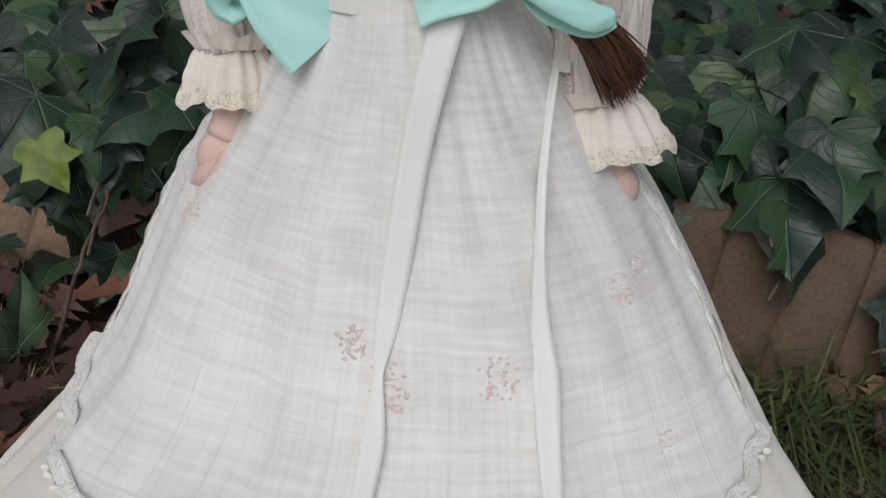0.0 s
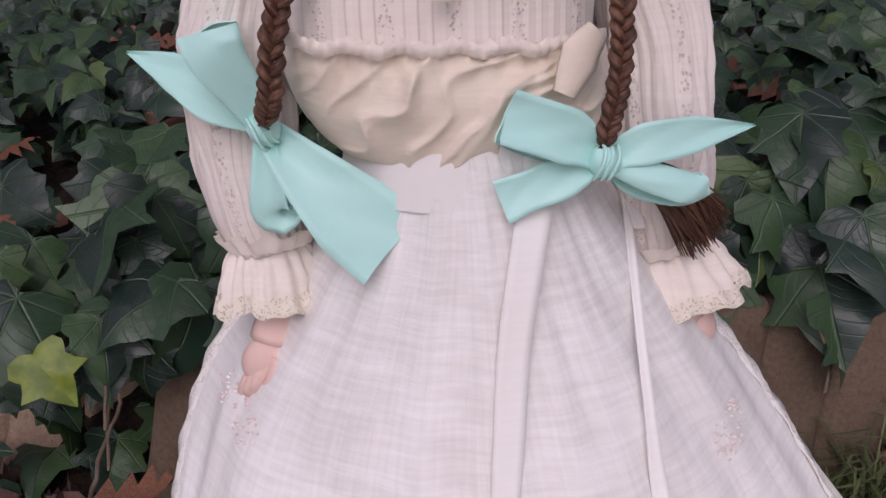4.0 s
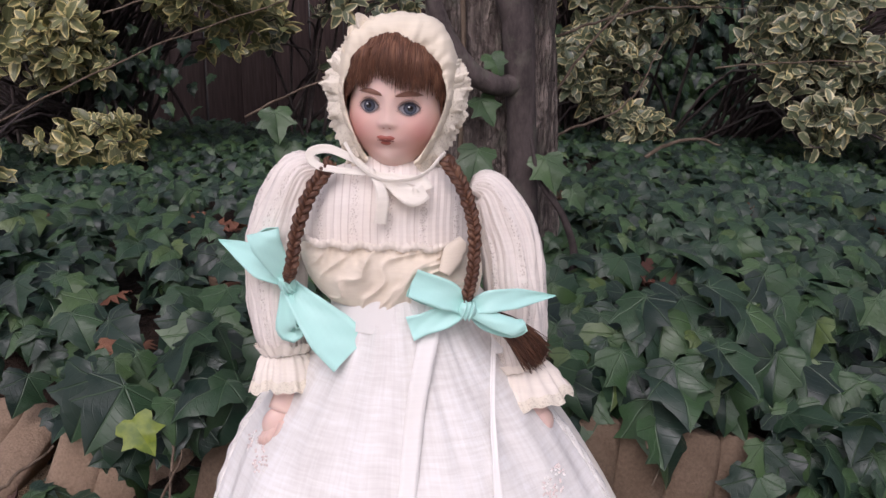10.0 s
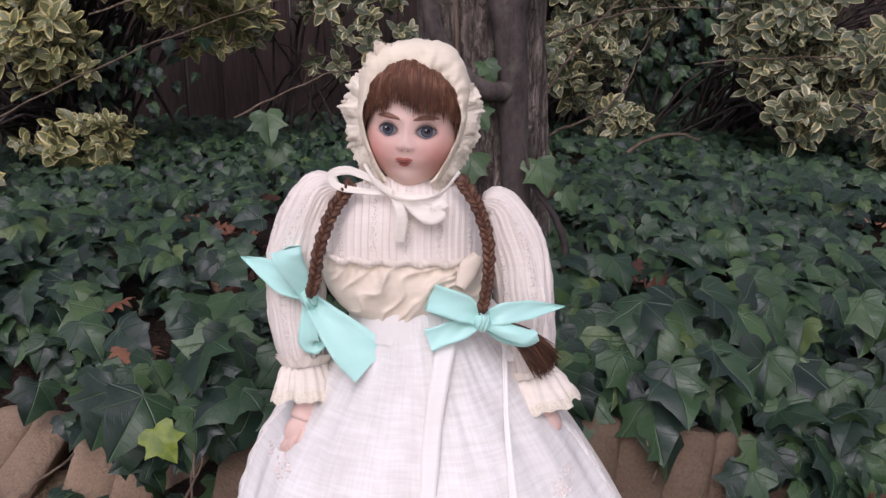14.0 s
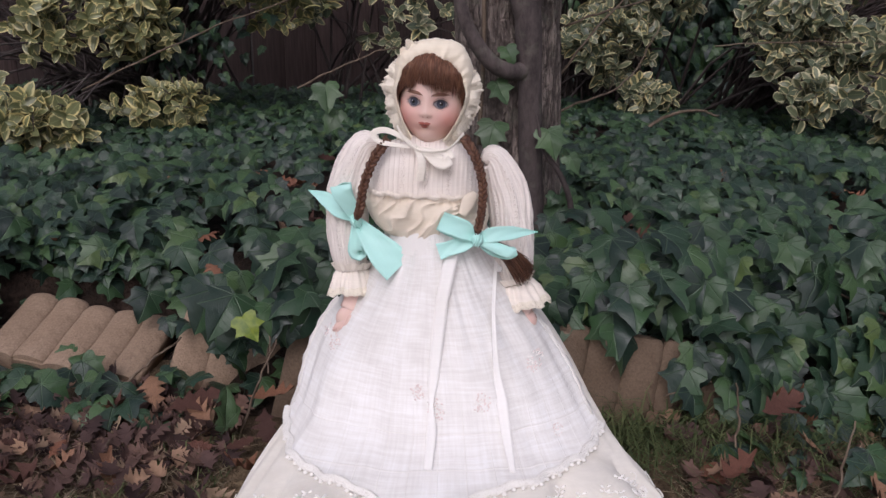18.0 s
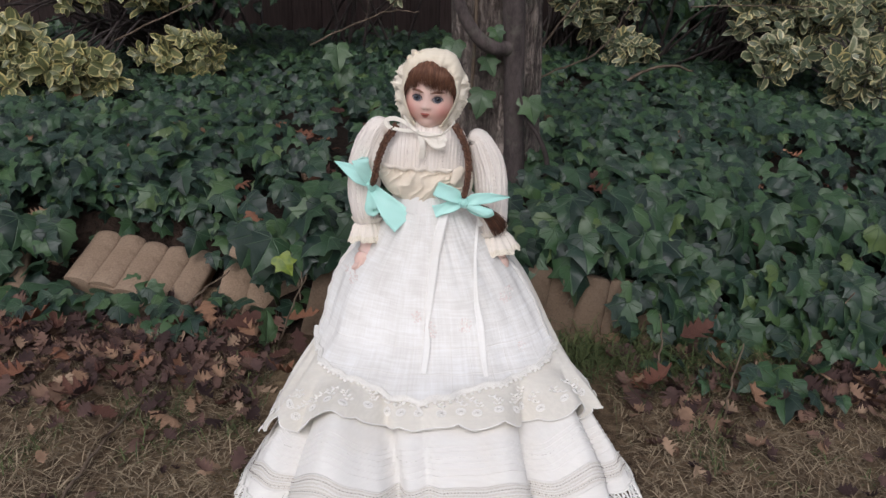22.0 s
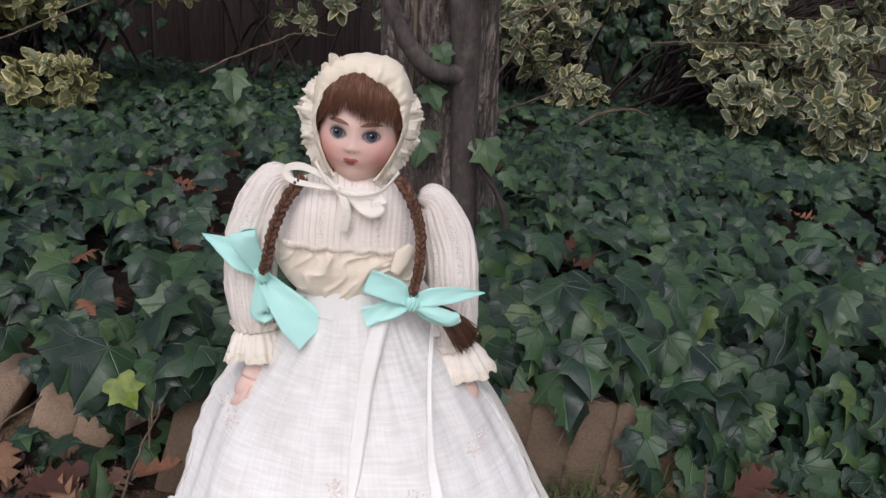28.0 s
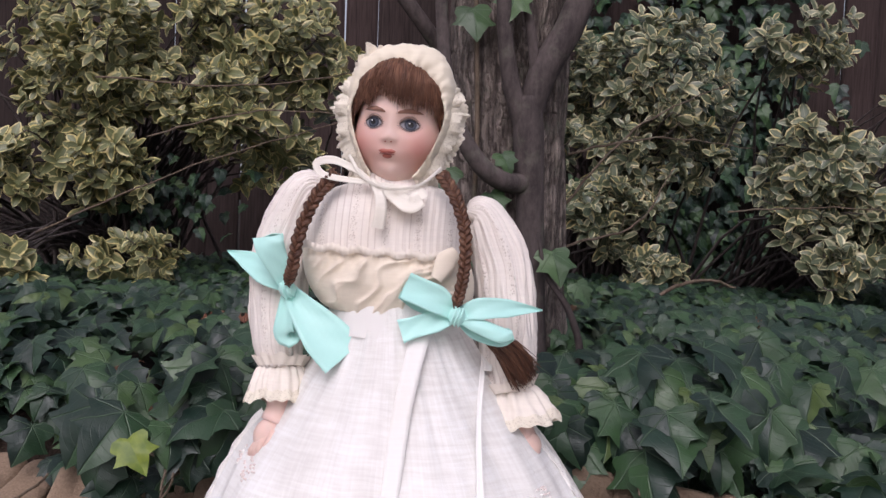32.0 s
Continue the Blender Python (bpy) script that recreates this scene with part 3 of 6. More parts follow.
def face_shape(d, p):
    """Pushes an ellipsoid into a child's face: full cheeks, small chin, nose and lips."""
    p = p.copy()
    if d.y < 0.2:
        front = smooth(0.2, -0.7, d.y)
        bump = lambda cx, cz, sx, sz, h: h * math.exp(-((p.x - cx) / sx) ** 2 - ((p.z - cz) / sz) ** 2)
        push = bump(0, -0.0088, 0.0044, 0.0046, 0.0030) + bump(0, -0.001, 0.0034, 0.008, 0.0018)
        push += bump(-0.0040, -0.0100, 0.0024, 0.0024, 0.0012) + bump(0.0040, -0.0100, 0.0024, 0.0024, 0.0012)
        push += bump(0, -0.0212, 0.0090, 0.0050, 0.0015) - bump(0, -0.0275, 0.009, 0.0030, 0.0008) + bump(0, -0.036, 0.011, 0.008, 0.0040)
        push += bump(-0.019, -0.018, 0.013, 0.014, 0.0042) + bump(0.019, -0.018, 0.013, 0.014, 0.0042)
        push -= bump(-0.0138, 0.0016, 0.0090, 0.0066, 0.0044) + bump(0.0138, 0.0016, 0.0090, 0.0066, 0.0044)
        push += bump(-0.0135, 0.0105, 0.010, 0.0040, 0.0012) + bump(0.0135, 0.0105, 0.010, 0.0040, 0.0012)
        push += bump(0, 0.022, 0.022, 0.012, 0.0015)
        p.y -= push * front
        low = smooth(-0.010, -0.046, p.z)
        p.x *= 1 + 0.10 * smooth(0.01, -0.022, p.z) * (1 - low) - 0.10 * smooth(-0.026, -0.046, p.z)
        p.z -= 0.0022 * smooth(-0.026, -0.045, p.z)
    return p


CHEEKS = [tuple(HEAD + HEAD_TURN @ Vector((s * 0.0225, -0.0265, -0.0165)) - BASE) for s in (-1, 1)]

APRON, PINTUCK = apron_cloth(), pintuck_cloth()
WHITE = cloth("white_petticoat_cotton", (0.84, 0.815, 0.775), 900, 0.3, 0.25).m
CREAM = cloth("cream_cotton", (0.82, 0.75, 0.665), 900, 0.4, 0.3).m
BONNET = cloth("warm_cream_bonnet_cotton", (0.79, 0.705, 0.565), 900, 0.4, 0.3).m
VOILE = cloth("cream_embroidered_voile", (0.77, 0.73, 0.655), 900, 0.5, 0.25).m
CHIFFON = cloth("ecru_chiffon_sash", (0.75, 0.665, 0.55), 900, 0.4, 0.3, 0.7).m
LACE = lace_band("cream_lace", (0.81, 0.74, 0.62), (0.60, 0.53, 0.43))
WLACE = lace_band("soft_white_lace", (0.85, 0.825, 0.775), (0.70, 0.665, 0.60))
INSERT = lace_band("white_lace_insertion", (0.84, 0.81, 0.76), (0.64, 0.58, 0.50), 0.2)
THREAD = plain("white_lace_thread", (0.90, 0.875, 0.83), 0.85)
RIBBON = cloth("white_satin_ribbon", (0.87, 0.85, 0.815), 900, 0.2, 0.12, 0.5).m
TAPE = cloth("ivory_cotton_tape", (0.82, 0.77, 0.685), 900, 0.4, 0.25).m
MINT = satin("mint_taffeta", (0.47, 0.81, 0.74))
BISQUE, HAIR = bisque(), hair_material()
# the same hair toned down: the plaits' shade is put into the colour
BRAID = hair_material("shaded_plait_hair", 0.62)
CATCH, RIM, LID = plain("painted_eye_glint", (0.8, 0.8, 0.8), 0.2), plain("dark_iris_rim", (0.030, 0.034, 0.050), 0.1), plain("lid_shade_paint", (0.42, 0.28, 0.245), 0.5)
# eye white is greyed, with the lids' shadow in its colour
EYE_WHITE, IRIS, PUPIL = plain("shaded_eye_white", (0.29, 0.27, 0.29), 0.2), plain("blue_grey_glass", (0.062, 0.068, 0.092), 0.1), plain("black_paint", (0.012, 0.010, 0.012), 0.15)
BROW, LASH, LIP = plain("brown_paint", (0.26, 0.125, 0.085), 0.5), plain("lash_paint", (0.060, 0.045, 0.045), 0.5), plain("coral_lip_paint", (0.43, 0.125, 0.095), 0.45)
ROSE = plain("pale_pink_thread", (0.81, 0.70, 0.66), 0.85)
SHEER = plain("sheer_openwork", (0.60, 0.57, 0.51), 0.9)
HOLE = plain("openwork_hole_shade", (0.30, 0.26, 0.22), 0.9)
SLIT = plain("dark_lip_line", (0.18, 0.04, 0.03), 0.5)


# ---------------------------------------------------------------- the doll
ST_Z = [0.302, 0.262, 0.220, 0.175, 0.135, 0.100, 0.066, 0.036, 0.010]
ST_L = [0.002, -0.016, -0.044, -0.076, -0.096, -0.110, -0.134, -0.168, -0.202]
ST_R = [0.078, 0.104, 0.138, 0.177, 0.203, 0.220, 0.238, 0.264, 0.299]
ST_S = [0.464, 0.482, 0.497, 0.502, 0.486, 0.440, 0.360, 0.240, 0.150]
ST_F = [0.421, 0.412, 0.400, 0.384, 0.364, 0.330, 0.268, 0.160, 0.046]
ST_B = [0.506, 0.526, 0.540, 0.545, 0.540, 0.530, 0.500, 0.470, 0.440]


def station(v, table):
    x = v * (len(table) - 1)
    i = min(int(x), len(table) - 2)
    t = x - i
    a, b = table[max(i - 1, 0)], table[i]
    c, d = table[i + 1], table[min(i + 2, len(table) - 1)]
    return 0.5 * (2 * b + (c - a) * t + (2 * a - 5 * b + 4 * c - d) * t * t + (3 * b - a - 3 * c + d) * t ** 3)


# soft folds of the petticoat: angle at the flounce, angle at the hem, width (degrees), height
PUFFS = ((129, 126, 11, 0.042), (158, 156, 10, 0.024), (86, 84, 14, 0.012), (67, 70, 8, 0.022), (36, 40, 11, 0.042), (10, 12, 9, 0.018))
# sharp valleys between them
DIPS = ((113, 103, 2.6, 0.028), (54, 60, 3.0, 0.022), (147, 143, 3.0, 0.016), (24, 27, 3.5, 0.014), (98, 93, 2.5, 0.010))


def fold_field(a, v):
    """Lift of the petticoat's folds, and how far their valleys sink back."""
    deg, k = math.degrees(a), smooth(0.72, 1.0, v)
    up = sum(h * math.exp(-((deg - (p + (q - p) * k)) / w) ** 2) for p, q, w, h in PUFFS)
    back = sum(h * math.exp(-((deg - (p + (q - p) * k)) / w) ** 2) for p, q, w, h in DIPS)
    return up, back


def skirt_point(a, v, out=0.0, folds=1.0):
    """A point of the skirt: a is the angle round (0 the doll's left in view of its right, a quarter turn the front), v from waist to hem."""
    l, r, s, f, b, z = (station(v, t) for t in (ST_L, ST_R, ST_S, ST_F, ST_B, ST_Z))
    cx = (l + r) / 2
    c, sn = math.cos(a), math.sin(a)
    up, back = fold_field(a, v)
    rip = 0.010 * noise.noise((a * 2.2, v * 1.6, 5)) * smooth(0.1, 0.5, v) + 0.0030 * noise.noise((a * 7, v * 5, 9)) * smooth(0.05, 0.4, v)
    rip += (0.0005 * math.sin(a * 23 + 3 * noise.noise((a * 2, v * 2, 1))) + 0.0010 * noise.noise((a * 13, v * 3, 4))) * (1 - smooth(0.25, 0.6, v)) * smooth(0.0, 0.08, v)
    rip += (0.45 * up * max(0.0, sn) ** 1.5 - back) * smooth(0.70, 0.90, v) + 0.0035 * noise.noise((a * 9, v * 8, 2)) * smooth(0.75, 0.95, v)
    rip *= folds
    rip += 0.0004 * math.sin(a * 60) * (1 - smooth(0.0, 0.10, v))
    rx = (r - l) / 2 + rip + out
    ry = ((s - f) if sn > 0 else (b - s)) + rip * 1.3 + out
    x = cx + rx * c
    y = s - ry * sn
    lift = (0.8 * up - 0.5 * back) * folds * smooth(0.70, 0.86, v) * (1 - smooth(0.90, 1.0, v)) + 0.012 * smooth(0.62, 0.80, v) * max(0.0, sn) * (1 - smooth(0.86, 1.0, v))
    return Vector((x, y, max(0.004, z + out * 0.55 + lift - 0.006 * smooth(0.9, 1.0, v))))


def skirt_scale(a, v, out):
    """Metres for each unit of angle and of v, at one place of the skirt."""
    p = skirt_point(a, v, out)
    return (skirt_point(a + 0.02, v, out) - p).length / 0.02, (skirt_point(a, v + 0.01, out) - p).length / 0.01


def skirt_at(x, z, out):
    """The point of the skirt's front over a given place across and up."""
    lo, hi = 0.0, 1.0
    for _ in range(30):
        mid = (lo + hi) / 2
        if station(mid, ST_Z) > z:
            lo = mid
        else:
            hi = mid
    v = lo
    l, r = station(v, ST_L), station(v, ST_R)
    c = max(-0.98, min(0.98, (x - (l + r) / 2) / ((r - l) / 2)))
    return skirt_point(math.acos(c), v, out)


def skirt_sheet(s, mat, v0, v1, out, a0=0.0, a1=2 * math.pi, na=180, nv=44, edge=None, folds=1.0, edge0=None, puffy=0.0):
    closed = a1 - a0 > 6.28
    rows, uvs = [], []
    for i in range(nv + 1):
        row, uv = [], []
        for j in range(na + (0 if closed else 1)):
            a = a0 + (a1 - a0) * j / na
            top = edge0(a) if edge0 else v0
            end = edge(a) if edge else v1
            v = top + (end - top) * i / nv
            p = skirt_point(a, v, out + puffy * flounce_puff(a, v), folds)
            row.append(p)
            uv.append(((a - math.pi / 2) * 0.17, v * 0.40))
        rows.append(row), uvs.append(uv)
    s.grid(rows, mat, closed, uvs)
    return rows


def apron_edge(a):
    """How far down the apron reaches: a point at the front, higher at the sides."""
    d = abs(a - radians(97)) / radians(80)
    return 0.782 - 0.125 * min(1.1, d) ** 0.95 + 0.003 * math.sin(a * 34) + 0.004 * noise.noise((a * 5, 3, 3))


def flounce_puff(a, v):
    """How far the gathered flounce stands off the skirt: most at the sides and in its own soft folds."""
    w = abs(math.sin(a * 5.2 + 1.1 + 0.8 * noise.noise((a * 2, 1, 6))))
    return smooth(0.60, 0.74, v) * (0.004 + 0.007 * w * smooth(0.68, 0.84, v) + 0.005 * noise.noise((a * 6, v * 12, 6)))


def flounce_edge(a):
    """A scalloped edge that rises and falls with the folds."""
    side = min(1.3, abs(a - radians(92)) / radians(80))
    arc = abs(math.sin(a * 10.5 + 0.7 * noise.noise((a * 3, 2, 0))))
    return 0.822 + (0.045 if a > radians(92) else 0.012) * side ** 2 + 0.014 * arc ** 0.7 - 0.018 * math.exp(-((math.degrees(a) - 113) / 7) ** 2) - 0.016 * math.exp(-((math.degrees(a) - 130) / 6) ** 2) - 0.014 * math.exp(-((math.degrees(a) - 58) / 5) ** 2) + 0.008 * noise.noise((a * 4, 1, 3))


ROSES = ((-0.066, 0.170, 1.0), (0.040, 0.126, 1.0), (0.086, 0.132, 0.9), (0.022, 0.140, 0.7), (0.146, 0.158, 1.0), (0.165, 0.100, 0.5))


def build_skirts(s):
    skirt_sheet(s, WHITE, 0.0, 0.885, 0.0, na=200, nv=60)
    # tucks, lace insertion and border at the hem
    skirt_sheet(s, WHITE, 0.885, 0.965, 0.0, na=260, nv=14)
    front = np.linspace(radians(-10), radians(190), 220)
    for k in range(6):
        v = 0.866 + 0.0085 * k
        s.tube([skirt_point(a, v, 0.0004) for a in front], 0.0007, WHITE, 5, cap=False)
    skirt_sheet(s, INSERT, 0.924, 0.943, 0.0016, radians(-10), radians(190), 220, 3)
    for v in (0.922, 0.9335, 0.945):
        s.tube([skirt_point(a, v, 0.0022) for a in front], 0.0008, WHITE, 5, cap=False)
    # dark beads stand in for the shade inside the insertion's holes
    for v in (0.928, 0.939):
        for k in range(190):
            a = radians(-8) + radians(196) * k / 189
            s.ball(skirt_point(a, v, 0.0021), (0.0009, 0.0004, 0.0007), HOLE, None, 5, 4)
    s.tube([skirt_point(a, 0.964, 0.0015) for a in front], 0.0016, THREAD, 6, cap=False)
    a, lace_end = radians(-10), radians(190)
    while a < lace_end:
        ex, ev = skirt_scale(a, 0.97, 0.002)
        wide = 0.0040 / ex
        deep = min(0.040, 0.030 / ev) + 0.002 * math.sin(a * 40)
        ring = [skirt_point(a + wide * math.copysign(abs(math.sin(t)) ** 0.7, math.sin(t)), 0.965 + deep * (1 - math.cos(t)) / 2, 0.002) + Vector((0, 0, 0.001)) for t in np.linspace(0, 2 * math.pi, 15)]
        s.tube(ring, 0.0013, THREAD, 5, cap=False)
        for h in (0.15, 0.32, 0.49, 0.66, 0.83):
            w2 = wide * (0.85 if h < 0.7 else 0.65)
            for sg in (-1, 1):
                s.tube([skirt_point(a - sg * w2, 0.965 + deep * (h - 0.11), 0.002), skirt_point(a + sg * w2, 0.965 + deep * (h + 0.11), 0.002)], 0.0006, THREAD, 4, cap=False)
        a += 0.0094 / ex
    # embroidered voile over it, with a scalloped edge
    skirt_sheet(s, VOILE, 0.0, 0.8, 0.005, radians(-30), radians(210), 300, 60, flounce_edge, 1.0, None, 1.0)
    s.tube([skirt_point(a, flounce_edge(a), 0.0052 + flounce_puff(a, flounce_edge(a))) for a in np.linspace(radians(-30), radians(210), 300)], 0.0010, THREAD, 5, cap=False)
    a = radians(-4)
    k = 0
    while a < radians(186):
        v = flounce_edge(a) - 0.030 + 0.004 * math.sin(k * 2.3)
        off = 0.0062 + flounce_puff(a, v)
        ex, ev = skirt_scale(a, v, off)
        for rr, thick in ((0.0062, 0.0009), (0.0036, 0.0007), (0.0016, 0.0006)):
            ring = [skirt_point(a + rr * math.cos(t) / ex, v + rr * math.sin(t) / ev, off) for t in np.linspace(0, 2 * math.pi, 17)]
            s.tube(ring, thick, THREAD, 5, cap=False)
        for q in range(8):
            t = 2 * math.pi * q / 8
            s.ball(skirt_point(a + 0.0050 * math.cos(t) / ex, v + 0.0050 * math.sin(t) / ev, off), (0.0011, 0.0011, 0.0011), THREAD, None, 6, 4)
        eye = [skirt_point(a + rr * math.cos(t) / ex, v + rr * math.sin(t) / ev, off - 0.0006) for rr in (0.0060, 0.0) for t in np.linspace(0, 2 * math.pi, 13)[:-1]]
        s.add(eye, [(q, (q + 1) % 12, 12) for q in range(12)], SHEER)
        # dark bead painted as shade in the eyelet's centre
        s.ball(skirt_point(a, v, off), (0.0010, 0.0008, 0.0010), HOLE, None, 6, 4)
        stem = []
        for h in np.linspace(0, 1, 8):
            v2, a2 = v - (0.010 + 0.022 * h) / ev, a + 0.006 * math.sin(h * 4 + k) / ex
            stem.append(skirt_point(a2, v2, 0.0060 + flounce_puff(a2, v2)))
        s.tube(stem, 0.0006, THREAD, 4, cap=False)
        for h in range(1, 8, 2) if math.sin(a) > 0.45 else ():
            for sg in (-1, 1):
                s.ball(stem[h] + Vector((sg * 0.0034, -0.0006, 0.0008)), (0.0028, 0.0007, 0.0014), THREAD, Matrix.Rotation(sg * -0.7, 3, "Y"), 6, 4)
        a += (0.026 + 0.005 * math.sin(k * 1.7)) / ex
        k += 1
    # the apron
    skirt_sheet(s, APRON, 0.0, 0.7, 0.0105, radians(21), radians(178), 190, 70, apron_edge, 1.0, None, 1.0)
    s.strip([skirt_point(a, apron_edge(a) - 0.004, 0.0122 + flounce_puff(a, apron_edge(a))) for a in np.linspace(radians(21), radians(178), 110)], [0.0085] * 110, WLACE, (0, -0.8, 0.6), 0.0006, 0, 0.0008, 4)
    for k in range(56):
        a = radians(21) + radians(157) * k / 55
        s.ball(skirt_point(a, apron_edge(a) + 0.008, 0.0112 + flounce_puff(a, apron_edge(a))), (0.0026, 0.0005, 0.0022), THREAD, None, 7, 5)
    for sd in (22.5, 176.5):
        s.strip([skirt_point(radians(sd), v, 0.0114) for v in np.linspace(0.30, 0.64, 40)], [0.008] * 40, WLACE, (math.copysign(0.8, 90 - sd), -0.6, 0.2), 0.0006, 0, 0.0010, 4)
    # rose sprays worked on the apron
    rr = random.Random(12)
    for x, z, big in ROSES:
        for k in range(int(56 * big)):
            t, q = rr.uniform(0, 6.28), 0.010 * big * math.sqrt(rr.random())
            s.ball(skirt_at(x + q * math.cos(t), z + q * math.sin(t), 0.0111), (0.0012, 0.0003, 0.0009), ROSE if rr.random() < 0.75 else THREAD, Matrix.Rotation(rr.uniform(0, 3), 3, "Y"), 6, 4)


def build_body(s):
    """Bodice, sash, sleeves, cuffs and hands."""
    zs = [0.290, 0.305, 0.318, 0.335, 0.350, 0.365, 0.380, 0.392, 0.400, 0.406, 0.412]
    ws = [0.051, 0.053, 0.059, 0.063, 0.064, 0.065, 0.063, 0.056, 0.045, 0.028, 0.025]
    fs = [0.424, 0.421, 0.416, 0.414, 0.414, 0.415, 0.417, 0.421, 0.426, 0.432, 0.436]
    bs = [0.495, 0.495, 0.50, 0.505, 0.507, 0.508, 0.506, 0.50, 0.49, 0.478, 0.472]
    cx = [0.040, 0.039, 0.036, 0.031, 0.029, 0.029, 0.030, 0.031, 0.032, 0.032, 0.032]
    n, rows, uvs = 40, [], []
    for i in range(n + 1):
        z, w, f, b, c = (ramp_list(t, n + 1)[i] for t in (zs, ws, fs, bs, cx))
        row, uv = [], []
        for j in range(72):
            a = 2 * math.pi * j / 72
            x, y = math.cos(a), math.sin(a)
            x = math.copysign(abs(x) ** 0.8, x)
            m = (f + b) / 2
            row.append(Vector((c + w * x, m - (m - f) * math.copysign(abs(y) ** 0.8, y), z)))
            uv.append((w * x, z - 0.3))
        rows.append(row), uvs.append(uv)
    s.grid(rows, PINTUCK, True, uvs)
    # lace yoke edge with a standing frill
    rows = []
    for i, (dz, dy) in enumerate(((0.000, -0.003), (0.003, -0.0055), (0.006, -0.004))):
        row = []
        for j in range(90):
            x = -0.036 + 0.128 * j / 89
            q = (x - 0.029) / 0.066
            y = 0.4145 + 0.022 * q ** 4 + dy - 0.0016 * noise.noise((j * 0.45, i, 2)) - 0.0008 * math.sin(j * 2.3)
            row.append(Vector((x, y, 0.3475 - 0.05 * (x - 0.029) + dz * (1 + 0.45 * noise.noise((j * 0.6, 1, 5))) + 0.0012 * math.sin(j * 0.45))))
        rows.append(row)
    s.grid(rows, CREAM)
    # gathered sash with slanting folds, blousing over the waist
    rows = []
    for i in range(61):
        t = i / 60
        row = []
        for j in range(181):
            a = math.pi * (0.02 + 0.96 * j / 180)
            x, y = math.cos(a), math.sin(a)
            z = 0.3505 - 0.049 * t
            w = 0.0635 + 0.003 * math.sin(math.pi * t) - 0.009 * t ** 3
            c = 0.029 + 0.009 * t
            puff = 0.0030 + 0.0065 * math.sin(math.pi * min(1, t * 0.95 + 0.03)) ** 0.8
            lie = 3.4 * x + 3.0 * t + 1.2 * noise.noise((x * 1.6, t * 1.6, 4))
            fold = 0.0052 * (1 - abs(math.sin(lie * 1.4))) ** 1.6 * smooth(0, 0.3, t) + 0.0034 * (1 - abs(math.sin(lie * 3.3 + noise.noise((x * 3, t * 3, 7))))) ** 2
            fold += 0.0009 * noise.noise((x * 14 + 6 * t, t * 5, 3)) + 0.0016 * math.sin(48 * x + 3 * t) * (1 - smooth(0, 0.4, t))
            row.append(Vector((c + (w + 0.003) * math.copysign(abs(x) ** 0.85, x), 0.458 - (0.0425 + puff + fold - 0.004) * abs(y) ** 0.8, z - 0.05 * (x * 0.06) + 0.25 * fold)))
        rows.append(row)
    s.grid(rows, CHIFFON)
    s.strip(curve_points([(0.084, 0.414, 0.352), (0.076, 0.408, 0.345), (0.069, 0.404, 0.332)], 9), ramp_list([0.012, 0.018, 0.010], 9), CHIFFON, (0.2, -1, 0), 0.001, -0.002)
    # apron waistband with its flat tucks
    rows = []
    for i in range(7):
        t = i / 6
        row = []
        for j in range(61):
            a = math.pi * j / 60
            x, y = math.cos(a), math.sin(a)
            row.append(Vector((0.040 + 0.0555 * x, 0.460 - (0.0487 + 0.0042 * t + 0.0004 * math.sin(j * 2.1) * t) * abs(y) ** 0.85, 0.314 - 0.029 * t)))
        rows.append(row)
    s.grid(rows, APRON)

    def sleeve(path, radii, flare, seed, twist):
        n = 46
        pts, rad = curve_points(path, n), ramp_list(radii, n)
        pleat = random.Random(seed).uniform(0, 6)
        def shape(i, q, c):
            t = i / (n - 1)
            d = q - c
            ang = math.atan2(d.y, d.x)
            way = ang * 6.5 + pleat + 2.2 * noise.noise((ang * 1.2, t * 2.5, seed))
            crease = (1 - abs(math.sin(way))) ** 1.8 * 0.13 + (1 - abs(math.sin(way * 2.3 + 3 * noise.noise((ang * 2, t * 7, seed))))) ** 2 * 0.06
            k = 0.95 + (crease + 0.09 * noise.noise((ang * 1.3, t * 4, seed)) + 0.06 * noise.noise((ang * 5, t * 11, seed))) * math.sin(math.pi * min(1, 0.04 + t * 1.05)) + 0.05 * math.sin(ang * 19) * smooth(0.8, 1, t)
            return c + Vector((d.x * k, d.y * k * 0.95, d.z * k))
        o = len(s.v)
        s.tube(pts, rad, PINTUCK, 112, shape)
        for i in range(n):
            for j in range(112):
                s.uv[o + i * 112 + j] = (j * 0.0013 + 0.004 * noise.noise((j * 0.06, i * 0.12, seed)), i * 0.003)
        # frilled cuff, wide and open below, with a lace border
        top, end = Vector(flare[0]), Vector(flare[1])
        r0_, r1_ = flare[2], flare[3]
        d = (end - top).normalized()
        sx = Vector((1, 0, 0)) - d * d.x
        sx.normalize()
        sy = d.cross(sx)
